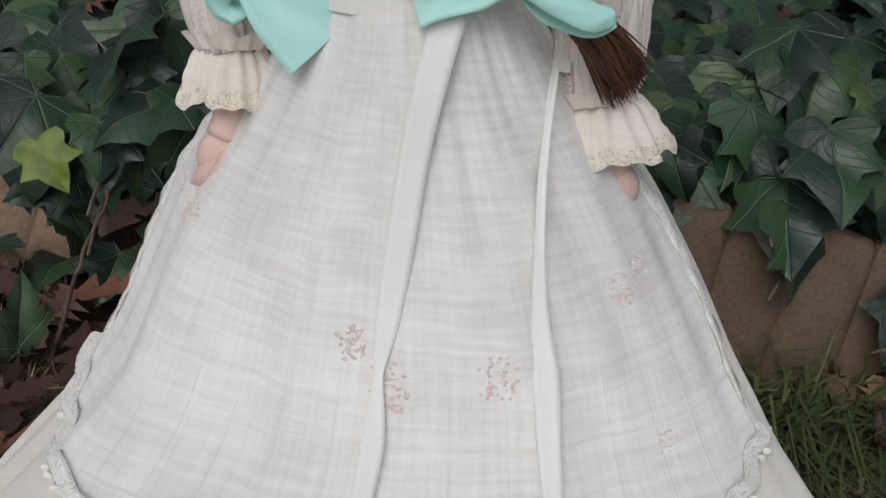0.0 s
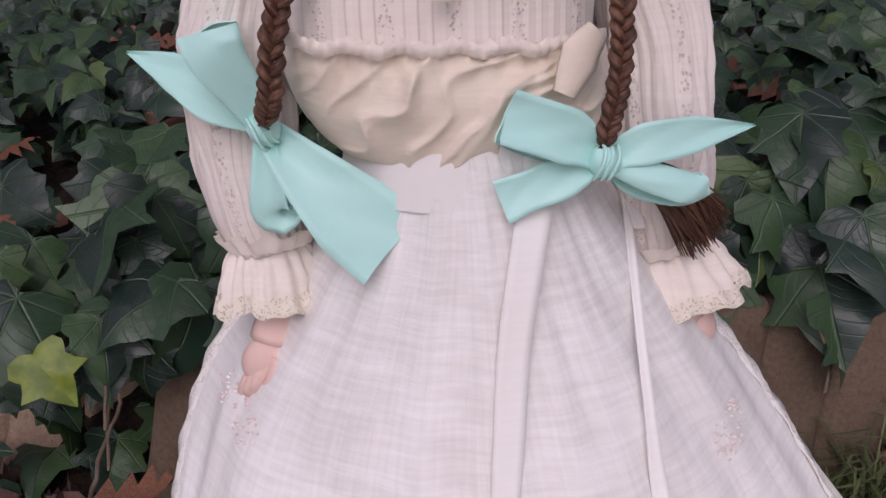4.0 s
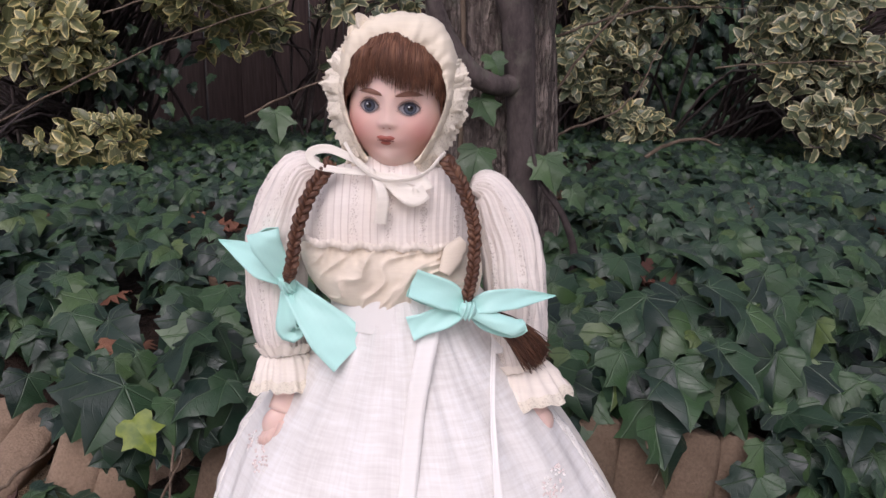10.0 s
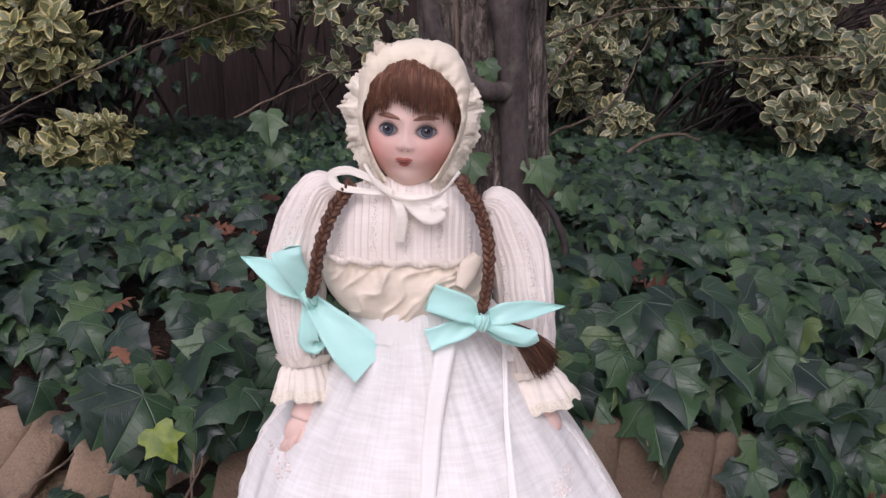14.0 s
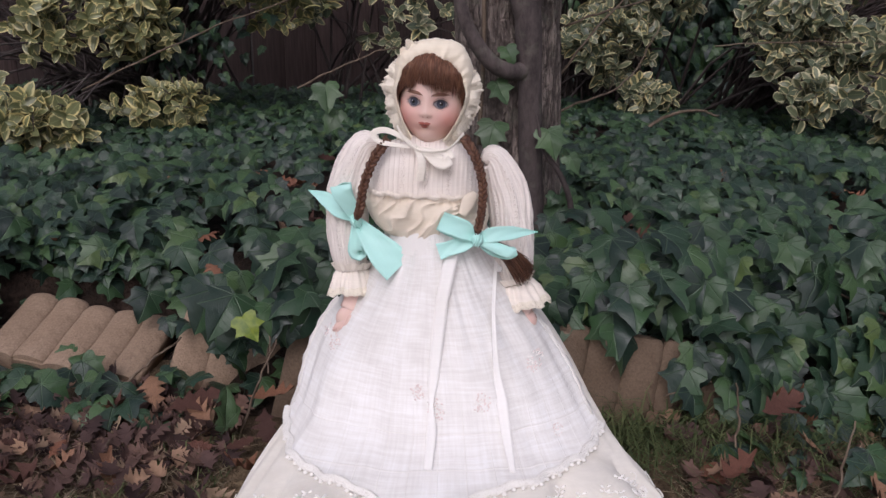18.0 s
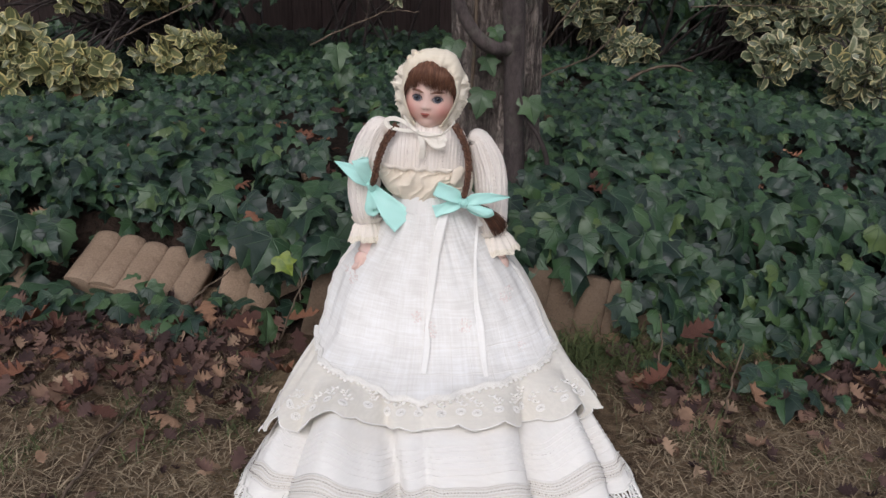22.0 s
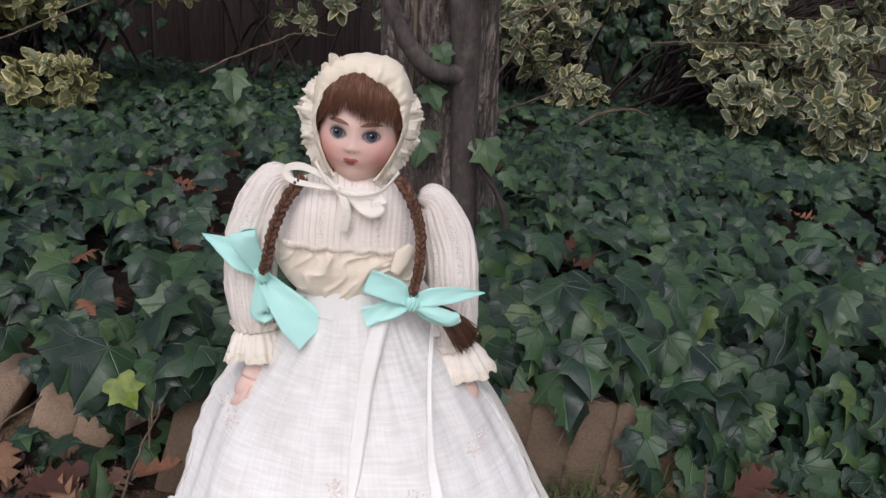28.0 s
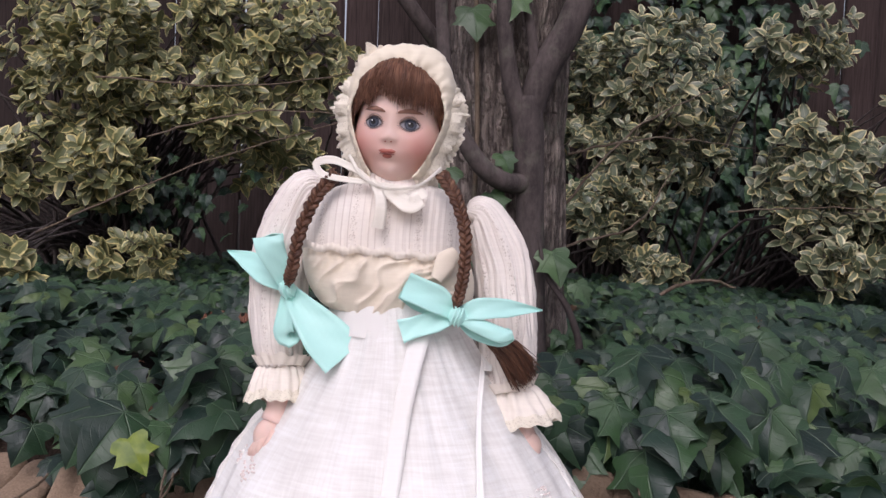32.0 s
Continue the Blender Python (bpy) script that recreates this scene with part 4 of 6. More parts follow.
        for layer, (h0, h1, mat, extra) in enumerate(((0.0, 1.0, CREAM, 0.0), (0.80, 1.14, LACE, 0.0008))):
            rows, uvs = [], []
            for i in range(13):
                t = h0 + (h1 - h0) * i / 12
                row, uv = [], []
                for j in range(160):
                    a = 2 * math.pi * j / 160
                    r = r0_ + (r1_ - r0_) * min(1.0, t) ** 0.55 + extra + (0.0012 * math.sin(a * 21 + seed + 2 * math.sin(a * 3)) * (1.3 - 0.6 * t) + 0.0026 * math.sin(a * 8 + 2 * seed + 2.5 * math.sin(a * 2)) * t + 0.0022 * noise.noise((a * 3, t * 3, seed))) * min(1, 0.35 + t)
                    row.append(top + (end - top) * t + (sx * math.cos(a) + sy * math.sin(a) * 0.72) * r + d * (0.0008 * math.sin(a * 18 + seed) + 0.0030 * noise.noise((a * 2, seed, 1)) + 0.0016 * math.sin(a * 8 + 2 * seed + 1 + 2.5 * math.sin(a * 2)) * t))
                    uv.append((a * r1_, t * 0.03))
                rows.append(row), uvs.append(uv)
            s.grid(rows, mat, True, uvs)
        rows = []
        for i in range(5):
            t = i / 4
            rows.append([top - d * (0.008 + 0.003 * noise.noise((a * 3, seed, 2))) * t + (sx * math.cos(a) + sy * math.sin(a)) * (r0_ + 0.001 + 0.0055 * t + 0.0014 * math.sin(a * 15) + 0.0030 * t * noise.noise((a * 4, seed, 6))) for a in np.linspace(0, 2 * math.pi, 81)[:-1]])
        s.grid(rows, CREAM, True)

    sleeve([(-0.020, 0.462, 0.402), (-0.037, 0.462, 0.396), (-0.0530, 0.468, 0.357), (-0.0585, 0.470, 0.313), (-0.0570, 0.468, 0.276), (-0.0530, 0.465, 0.252)],
           [0.007, 0.0155, 0.0215, 0.0228, 0.0222, 0.0212, 0.017], [(-0.0530, 0.465, 0.252), (-0.0525, 0.459, 0.228), 0.017, 0.0265], 1, 0.0)
    sleeve([(0.094, 0.462, 0.388), (0.109, 0.462, 0.381), (0.1240, 0.463, 0.343), (0.1300, 0.460, 0.300), (0.1320, 0.455, 0.268), (0.1330, 0.452, 0.240)],
           [0.007, 0.0150, 0.0215, 0.0240, 0.0242, 0.0235, 0.019], [(0.1330, 0.452, 0.240), (0.1390, 0.448, 0.214), 0.019, 0.0355], 2, 0.0)
    hand_from = len(s.v)
    # bisque lower arm and curled fingers
    s.tube(curve_points([(-0.049, 0.447, 0.240), (-0.0495, 0.445, 0.225), (-0.053, 0.442, 0.214)], 8), ramp_list([0.0105, 0.0098, 0.0105], 8), BISQUE, 16)
    s.ball((-0.057, 0.439, 0.206), (0.0105, 0.0082, 0.0135), BISQUE, Matrix.Rotation(radians(32), 3, "Y"), 16, 12)
    for k, (dx, dy, ln) in enumerate(((-0.0045, 0.001, 0.95), (-0.001, -0.004, 1.05), (0.003, -0.0065, 1.0), (0.0065, -0.006, 0.85))):
        a = Vector((-0.0605 + dx * 0.8, 0.4385 + dy * 0.7, 0.1985 + 0.0022 * k))
        s.tube(curve_points([a, a + Vector((-0.0045, -0.0015, -0.0075 * ln)), a + Vector((-0.0055, 0.003, -0.0135 * ln))], 8), ramp_list([0.0034, 0.0033, 0.0030, 0.0018], 8), BISQUE, 10)
    s.tube(curve_points([(-0.050, 0.433, 0.209), (-0.0535, 0.4295, 0.201), (-0.058, 0.4305, 0.195)], 8), ramp_list([0.0038, 0.0035, 0.0020], 8), BISQUE, 10)
    for q in range(hand_from, len(s.v)):
        s.v[q] = tuple(Vector(s.v[q]) + Vector((-0.004, 0.012, -0.006)))
    s.tube(curve_points([(0.136, 0.447, 0.226), (0.143, 0.446, 0.212), (0.148, 0.444, 0.203)], 8), ramp_list([0.011, 0.010, 0.009], 8), BISQUE, 14)
    s.ball((0.150, 0.442, 0.199), (0.010, 0.008, 0.0125), BISQUE, Matrix.Rotation(radians(-30), 3, "Y"), 14, 10)


def build_head(s):
    s.ball(HEAD, (0.0335, 0.034, 0.045), BISQUE, HEAD_TURN, 220, 180, face_shape)
    s.tube([(0.032, 0.452, 0.388), (0.032, 0.451, 0.418)], 0.017, BISQUE, 18)

    def patch(cx, cz, rx, rz, mat, out, n=24, almond=0.0, dome=0.0):
        pts, faces = [on_head(cx, cz, out + dome)], []
        for ring in (0.5, 1.0):
            for k in range(n):
                a = 2 * math.pi * k / n
                x, z = math.cos(a), math.sin(a)
                z *= 1 - almond * x * x
                pts.append(on_head(cx + rx * x * ring, cz + rz * z * ring, out + dome * (1 - ring ** 2)))
        for k in range(n):
            q = (k + 1) % n
            faces.append((0, 1 + k, 1 + q))
            faces.append((1 + k, 1 + n + k, 1 + n + q, 1 + q))
        s.add(pts, faces, mat)

    for e in (-1, 1):
        cx, cz = e * 0.0136, 0.0014
        lid_z = lambda a, k=1.0: 0.0044 * k * math.sin(a) * (1 - 0.42 * math.cos(a) ** 2)
        # LID colours in the shade of the eyelids and their crease
        patch(cx, cz, 0.0076, 0.0054, LID, 0.0003, almond=0.42, dome=0.0004)
        patch(cx, cz, 0.0063, 0.0043, EYE_WHITE, 0.0006, almond=0.45, dome=0.0009)
        patch(cx + 0.0002, cz + 0.0003, 0.0042, 0.0040, RIM, 0.0013, dome=0.0006)
        patch(cx + 0.0002, cz + 0.0003, 0.0034, 0.0032, IRIS, 0.0015, dome=0.0006)
        patch(cx + 0.0002, cz + 0.0003, 0.0019, 0.0019, PUPIL, 0.0022, dome=0.0002)
        # pale dot painted as the glint of light on the glass
        patch(cx - 0.0008, cz + 0.0014, 0.0006, 0.0005, CATCH, 0.0025)
        lid = [on_head(cx + 0.0067 * math.cos(a), cz + lid_z(a, 1.02), 0.0010) for a in np.linspace(math.pi, 0, 17)]
        s.tube(lid, ramp_list([0.0002, 0.00050, 0.0006, 0.00050, 0.0002], 17), LASH, 6)
        crease = [on_head(cx + 0.0075 * math.cos(a), cz + 0.0010 + lid_z(a, 1.28), 0.0004) for a in np.linspace(math.pi * 0.93, math.pi * 0.07, 15)]
        s.tube(crease, ramp_list([0.0001, 0.0004, 0.0004, 0.0001], 15), LID, 5)
        low = [on_head(cx + 0.0065 * math.cos(a), cz + lid_z(a, 1.0), 0.0008) for a in np.linspace(-math.pi, 0, 15)]
        s.tube(low, 0.00018, LASH, 5)
        for k in range(13):
            a = -math.pi * (0.10 + 0.80 * k / 12)
            s.tube([on_head(cx + q * 0.0065 * math.cos(a) + (q - 1) * 0.003 * math.cos(a), cz + q * lid_z(a), 0.0006) for q in (1.0, 1.30)], 0.00010, LASH, 4)
            s.tube([on_head(cx + q * 0.0067 * math.cos(-a) + (q - 1) * 0.003 * math.cos(a), cz + q * lid_z(-a, 1.02), 0.0007) for q in (1.0, 1.20)], 0.00012, LASH, 4)
        # feathered brow
        for k in range(60):
            t = k / 59
            h = 0.0020 * math.sin(math.pi * min(1.0, 0.15 + t * 0.85)) ** 0.7
            x0, z0 = 0.0045 + 0.0165 * t, 0.0098 + 0.0020 * math.sin(math.pi * (0.10 + 0.75 * t))
            s.tube([on_head(e * (x0 + 0.0020 * q), z0 + h * (2 * q - 1), 0.0001) for q in (0.0, 0.5, 1.0)], ramp_list([0.0001, 0.00036, 0.0001], 3), BROW, 4, cap=False)
        patch(e * 0.0021, -0.0124, 0.0008, 0.0005, LIP, 0.0002, 10)
    for cx, cz, rx, rz in ((-0.0032, -0.0193, 0.0036, 0.0016), (0.0018, -0.0193, 0.0036, 0.0016), (-0.0007, -0.0232, 0.0036, 0.0019)):
        patch(cx, cz, rx, rz, LIP, 0.0003, 18, 0.40, 0.0007)
    s.tube([on_head(x - 0.0007, -0.0212 + 14 * x * x - 700000 * x ** 4, 0.0006) for x in np.linspace(-0.0056, 0.0056, 11)], ramp_list([0.0002, 0.0006, 0.0009, 0.0006, 0.0002], 11), SLIT, 5)

    # hair: a cap, a fringe of many locks, and locks at the temples
    s.ball(HEAD + HEAD_TURN @ Vector((0, 0.006, 0.008)), (0.0385, 0.037, 0.0490), HAIR, HEAD_TURN, 36, 26, lambda d, p: p if (d.y > -0.15 or d.z > 0.5) else Vector((p.x, p.y * 0.78, p.z)))
    rng = random.Random(8)
    for k in range(2000):
        x = rng.uniform(-1, 1)
        lock = noise.noise((x * 5.0, 2.0, 0))
        layer = rng.random()
        top = HEAD + HEAD_TURN @ Vector((x * 0.030 + rng.uniform(-0.003, 0.003), -0.010 + rng.uniform(-0.005, 0.006), 0.0580 - 0.026 * x * x))
        endx = x * 0.0352 + 0.0050 * noise.noise((x * 4.0, 7.0, 1)) + rng.uniform(-0.003, 0.003)
        endz = 0.0175 + 0.012 * layer ** 2 + rng.gauss(0, 0.0028) + 0.0075 * lock + 0.0075 * math.exp(-((x + 0.22) / 0.20) ** 2) - 0.012 * smooth(0.72, 1.0, abs(x))
        round_ = math.sqrt(max(0.05, 1 - 0.8 * x * x))
        mid = HEAD + HEAD_TURN @ Vector((x * 0.034 + 0.4 * (endx - x * 0.0352), -0.0295 * round_ - 0.0012 - 0.003 * layer - 0.0016 * lock, 0.0445 - 0.015 * x * x))
        low = HEAD + HEAD_TURN @ Vector((endx, -0.0362 * math.sqrt(max(0.04, 1 - (endx / 0.0390) ** 2)) - 0.0028 * layer - 0.0012 * lock, endz))
        w = rng.uniform(0.00035, 0.0009)
        s.strip(curve_points([top, mid, low], 9), ramp_list([w * 0.7, w, w * 0.9, w * 0.10], 9), HAIR, (low - HEAD) + Vector((0, -0.01, 0)), 0.0004, 0, 0, 3)
    for e in (-1, 1):
        for k in range(150):
            d = rng.uniform(0, 1)
            fw = 0.003 * e
            a = HEAD + HEAD_TURN @ Vector((e * (0.030 + 0.007 * d), fw - 0.021 + 0.014 * d, 0.036))
            b = HEAD + HEAD_TURN @ Vector((e * (0.0340 + 0.0045 * d), fw - 0.017 + 0.016 * d + rng.uniform(-0.001, 0.001), 0.010))
            c = HEAD + HEAD_TURN @ Vector((e * (0.0340 + 0.0030 * d), fw - 0.008 + 0.014 * d, -0.010 - rng.uniform(0, 0.010)))
            w = rng.uniform(0.0012, 0.0024)
            s.strip(curve_points([a, b, c], 8), ramp_list([w, w, w * 0.3], 8), HAIR, (e, -0.5, 0), 0.0005, 0, 0, 3)


def build_bonnet(s):
    mid = Vector((0.0385, 0.454, 0.4535))
    turn = Matrix.Rotation(radians(4), 3, "Y") @ Matrix.Rotation(radians(-8), 3, "Z")

    def rim(a, grow=1.0, y=0.0):
        """a runs from low on one side, over the crown, to low on the other."""
        x = -0.0372 * math.cos(a) * grow * (1 - 0.16 * smooth(0.25, -0.7, math.sin(a)))
        z = (0.0400 if math.sin(a) > 0 else 0.051) * math.sin(a) * grow
        return mid + turn @ Vector((x, y, z))
    angles = np.linspace(radians(-54), radians(234), 150)
    # crown, gathered and softly crumpled
    rows = []
    for i in range(21):
        t = i / 20
        rows.append([rim(a, (1.10 + 0.24 * math.sin(math.pi * t * 0.75) + 0.025 * noise.noise((a * 7, t * 5, 2)) + 0.018 * abs(math.sin(a * 13)) * t) * math.sqrt(max(0.0, 1 - (max(0, t - 0.25) / 0.76) ** 2.6)), -0.016 + 0.085 * t) for a in angles])
    s.grid(rows, BONNET)
    # soft brim rolled back over the crown, with a pinched fold that dips over the fringe
    rows = []
    for i in range(15):
        t = i / 14
        row = []
        for a in angles:
            top = smooth(0.15, 0.85, math.sin(a))
            dip = math.exp(-((a - radians(101)) / 0.22) ** 2)
            hump = math.exp(-((a - radians(112)) / 0.30) ** 2) + 0.4 * math.exp(-((a - radians(80)) / 0.22) ** 2)
            g = 1.0 - 0.05 * dip * (1 - t) + (0.13 + 0.32 * top + 0.12 * hump) * math.sin(math.pi * 0.62 * t) + 0.045 * noise.noise((a * 4, t * 2.5, 1)) * (0.3 + t) + 0.028 * noise.noise((a * 14, t * 4, 5)) + 0.010 * (1 - abs(math.sin(a * 11 + 4 * t))) ** 2 * t
            y = -0.031 - 0.006 * top * math.sin(math.pi * t) - 0.004 * dip * (1 - t) + 0.030 * t ** 1.5 + 0.0025 * noise.noise((a * 9, t * 3, 8))
            row.append(rim(a, g, y))
        rows.append(row)
    s.grid(rows, BONNET)
    # gathered lace frills down both sides
    for layer, (g0, g1, y0, wave, mat) in enumerate(((1.06, 1.46, -0.012, 15, LACE), (1.02, 1.36, -0.020, 19, LACE), (0.99, 1.10, -0.029, 21, BONNET))):
        rows, uvs = [], []
        for i in range(9):
            t = i / 8
            row, uv = [], []
            for j, a in enumerate(np.linspace(radians(-58), radians(238), 420)):
                side = (1 - 0.70 * smooth(0.45, 0.90, math.sin(a))) * (1 + 0.16 * max(0.0, math.cos(a)))
                edge = 0.88 + 0.24 * noise.noise((a * 5, layer, 0)) + 0.18 * noise.noise((a * 17, layer, 4)) + 0.09 * abs(math.sin(a * 46 + layer)) + 0.07 * noise.noise((a * 60, layer, 9))
                gather = math.sin(a * wave + layer * 2 + 1.6 * noise.noise((a * 3, layer, 2)))
                g = g0 + (g1 - g0) * t * side * edge
                y = y0 + (0.0022 * gather + 0.0034 * noise.noise((a * 7, 3 + t, layer))) * (0.4 if layer == 2 else 1.0) * t * side ** 0.5 - 0.004 * t * (1 - t) + 0.005 * t * t
                row.append(rim(a, g, y))
                uv.append((a * 0.05, t * 0.016))
            rows.append(row), uvs.append(uv)
        s.grid(rows, mat, False, uvs)
    # upstanding lace points on the crown
    for a0, h in ((119, 0.0200), (112, 0.0130), (128, 0.0150), (136, 0.0100), (84, 0.0050), (74, 0.0060), (66, 0.0045)):
        a0 = radians(a0)
        rows = []
        for i in range(6):
            rows.append([rim(math.pi - a, 1.24 + h / 0.05 * i / 5 * max(0, 1 - (abs(a - a0) / 0.16) ** 1.5) * (1 + 0.3 * noise.noise((a * 40, 4, 1))), -0.022 + 0.004 * math.sin(a * 31 + i * 0.4)) for a in np.linspace(a0 - 0.16, a0 + 0.16, 16)])
        s.grid(rows, LACE, False, [[(j * 0.003, i * 0.003) for j in range(16)] for i in range(6)])
    # chin tape
    s.strip(curve_points([(-0.0010, 0.424, 0.424), (0.010, 0.414, 0.408), (0.028, 0.407, 0.3995), (0.053, 0.410, 0.4025), (0.070, 0.422, 0.417)], 18), [0.0024] * 18, TAPE, (0, -0.8, -0.3), 0.0007)


def build_braid(s, path, n, radius):
    """A three-strand plait: each lobe a bundle of hairs that turns under the next."""
    pts = curve_points([set_back(p, 1.012) for p in path], n)
    for i, p in enumerate(pts):
        d = (pts[min(i + 1, n - 1)] - pts[max(i - 1, 0)]).normalized()
        side = d.cross(Vector((0, 1, 0))).normalized()
        e = 1 if i % 2 else -1
        r = radius * (0.94 + 0.08 * math.sin(i * 1.7)) * (1.05 - 0.18 * i / n)
        nrm = Vector((0, -1, 0))
        for q in range(7):
            h = (q - 3) / 3
            mid = p + side * e * r * 0.50 + d * h * r * 0.42 - side * e * abs(h) * r * 0.18
            lobe = [mid - side * e * r * 0.80 + d * r * 0.75 + nrm * r * (0.10 - 0.3 * abs(h)), mid + nrm * r * (0.62 - 0.35 * h * h), mid + side * e * r * 0.42 - d * r * 0.45 + nrm * r * (0.15 - 0.2 * abs(h)), mid + side * e * r * 0.10 - d * r * 0.85 - nrm * r * 0.3]
            s.tube(curve_points(lobe, 8), ramp_list([r * 0.13, r * 0.24, r * 0.22, r * 0.10], 8), BRAID, 6, cap=False)
        s.ball(p + Vector((0, r * 0.30, 0)), (r * 0.8, r * 0.6, r * 0.9), BRAID, None, 8, 6)


def set_back(p, k=1.03):
    """Moves a place of the bows and braids a little way back from the front."""
    fore = Vector((-0.015, -0.204, 0.523))
    return fore + (Vector(p) - fore) * k + Vector((-0.0025, 0, 0.004))


def build_ribbons(s):
    # neck bow
    k = set_back((0.0191, 0.3970, 0.4030), 1.03)
    tape = lambda points, n: curve_points([p if p is k else set_back(p, 1.03) for p in points], n)
    s.ball(k, (0.0030, 0.0026, 0.0036), TAPE, None, 12, 8)
    s.strip(tape([k, (0.0023, 0.3990, 0.4042), (-0.0180, 0.4020, 0.4079), (-0.0226, 0.4040, 0.4162), (-0.0102, 0.4050, 0.4188), (0.0061, 0.4030, 0.4121), (0.0191, 0.4000, 0.4030)], 26), ramp_list([0.003, 0.0045, 0.0055, 0.0065, 0.0065, 0.005, 0.003], 26), TAPE, (0.2, -0.9, 0.25), 0.0004, 0.0006, 0.0003)
    s.strip(tape([k, (0.0243, 0.3900, 0.3955), (0.0264, 0.3870, 0.3841), (0.0244, 0.3870, 0.3697)], 14), ramp_list([0.004, 0.0075, 0.0090, 0.0100], 14), TAPE, (0.3, -1, 0.1), 0.0004, 0.0006, 0.0004)
    s.strip(tape([k, (0.0318, 0.3940, 0.3960), (0.0405, 0.3905, 0.3905), (0.0475, 0.3885, 0.3880), (0.0555, 0.3890, 0.3920)], 20), ramp_list([0.004, 0.0085, 0.013, 0.015, 0.012], 20), TAPE, (0.1, -0.9, 0.3), 0.0004, 0.0016, 0.0007)
    s.strip(tape([(0.0555, 0.3900, 0.3920), (0.0520, 0.3930, 0.3975), (0.0400, 0.3950, 0.3990), k], 14), ramp_list([0.012, 0.009, 0.006, 0.003], 14), TAPE, (0, -0.9, 0.4), 0.0004, 0.001, 0.0004)
    # long tapes hanging from the waist over the apron
    def hang(pts, widths, out=0.0135):
        p = [skirt_at(x, z, out + 0.002 * math.sin(i * 1.3)) for i, (x, z) in enumerate(pts)]
        n = 40
        s.strip(curve_points(p, n), ramp_list(widths, n), RIBBON, (0.05, -0.9, 0.35), 0.0008, 0.0005)
    hang([(0.057, 0.298), (0.052, 0.266), (0.046, 0.225), (0.042, 0.185), (0.038, 0.150), (0.036, 0.130), (0.036, 0.108), (0.031, 0.082)], [0.015, 0.0145, 0.014, 0.0135, 0.012, 0.004, 0.011, 0.009])
    hang([(0.090, 0.298), (0.097, 0.270), (0.101, 0.250)], [0.012, 0.011, 0.006], 0.015)
    hang([(0.099, 0.262), (0.097, 0.220), (0.098, 0.185), (0.102, 0.155), (0.106, 0.130), (0.109, 0.100), (0.111, 0.078)], [0.004, 0.004, 0.005, 0.008, 0.013, 0.010, 0.006], 0.014)

    def piece(path, widths, normal=(0, -1, 0.15), cup=0.0015, ripple=0.0004, n=18):
        s.strip(curve_points([set_back(p) for p in path], n), ramp_list(widths, n), MINT, normal, 0.0005, cup, ripple, 9)

    def knot(c, r, lean):
        c = set_back(c)
        t = Matrix.Rotation(lean, 3, "Y")
        s.ball(c, (r, r * 0.85, r * 1.05), MINT, t, 18, 12, lambda d, p: p * (1 + 0.05 * math.sin(d.x * 9 + d.z * 3)))
        for q in (-0.45, 0.0, 0.4):
            s.tube([Vector(c) + t @ Vector((q * r + 0.0008 * math.sin(a * 2), -r * 0.93 * math.cos(a), r * 1.1 * math.sin(a))) for a in np.linspace(-1.4, 1.4, 11)], 0.0008, MINT, 6)

    # bow on one braid
    c = Vector((-0.0428, 0.4180, 0.3203))
    piece([c, (-0.0500, 0.4130, 0.3381), (-0.0560, 0.4090, 0.3520), (-0.0580, 0.4110, 0.3600)], [0.010, 0.018, 0.0225, 0.0235], (0.1, -1, 0.5), 0.0015)
    piece([(-0.0580, 0.4120, 0.3600), (-0.0585, 0.4260, 0.3520), (-0.0520, 0.4300, 0.3331), c + Vector((0, 0.006, 0))], [0.0225, 0.022, 0.016, 0.008], (0.2, -1, 0.1), 0.002)
    piece([c + Vector((0, 0.003, 0)), (-0.0608, 0.4220, 0.3301), (-0.0765, 0.4350, 0.3402), (-0.0950, 0.4480, 0.3460)], [0.008, 0.017, 0.016, 0.0006], (0.1, -1, 0.3), 0.002)
    piece([c, (-0.0426, 0.4130, 0.3066), (-0.0439, 0.4100, 0.2900), (-0.0403, 0.4140, 0.2844), (-0.0368, 0.4200, 0.2910), c + Vector((0, 0.006, 0))], [0.008, 0.013, 0.017, 0.017, 0.014, 0.006], (-0.3, -1, 0.1), 0.003)
    piece([c, (-0.0284, 0.4070, 0.3048), (-0.0126, 0.4000, 0.2881), (0.0027, 0.3960, 0.2730)], [0.010, 0.024, 0.036, 0.0372], (0.15, -1, 0.25), 0.004, 0.0006)
    knot(c + Vector((0, -0.003, 0)), 0.0068, radians(-30))
    # bow on the other
    c = Vector((0.0845, 0.3870, 0.3075))
    piece([c, (0.0699, 0.3820, 0.3189), (0.0460, 0.3810, 0.3288)], [0.009, 0.0215, 0.021], (0, -1, 0.3), 0.004)
    piece([(0.0461, 0.3820, 0.3287), (0.0569, 0.3920, 0.3204), (0.0761, 0.3950, 0.3096), c + Vector((0, 0.006, 0))], [0.021, 0.022, 0.016, 0.008], (0, -1, 0.2), 0.002)
    piece([c, (0.0693, 0.3830, 0.3034), (0.0532, 0.3820, 0.2985), (0.0439, 0.3820, 0.2953)], [0.008, 0.017, 0.016, 0.0185], (0, -1, 0.3), 0.002)
    piece([c, (0.0994, 0.3830, 0.3133), (0.1224, 0.3880, 0.3141), (0.1500, 0.3980, 0.3124)], [0.008, 0.017, 0.0145, 0.0006], (0, -1, 0.3), 0.002)
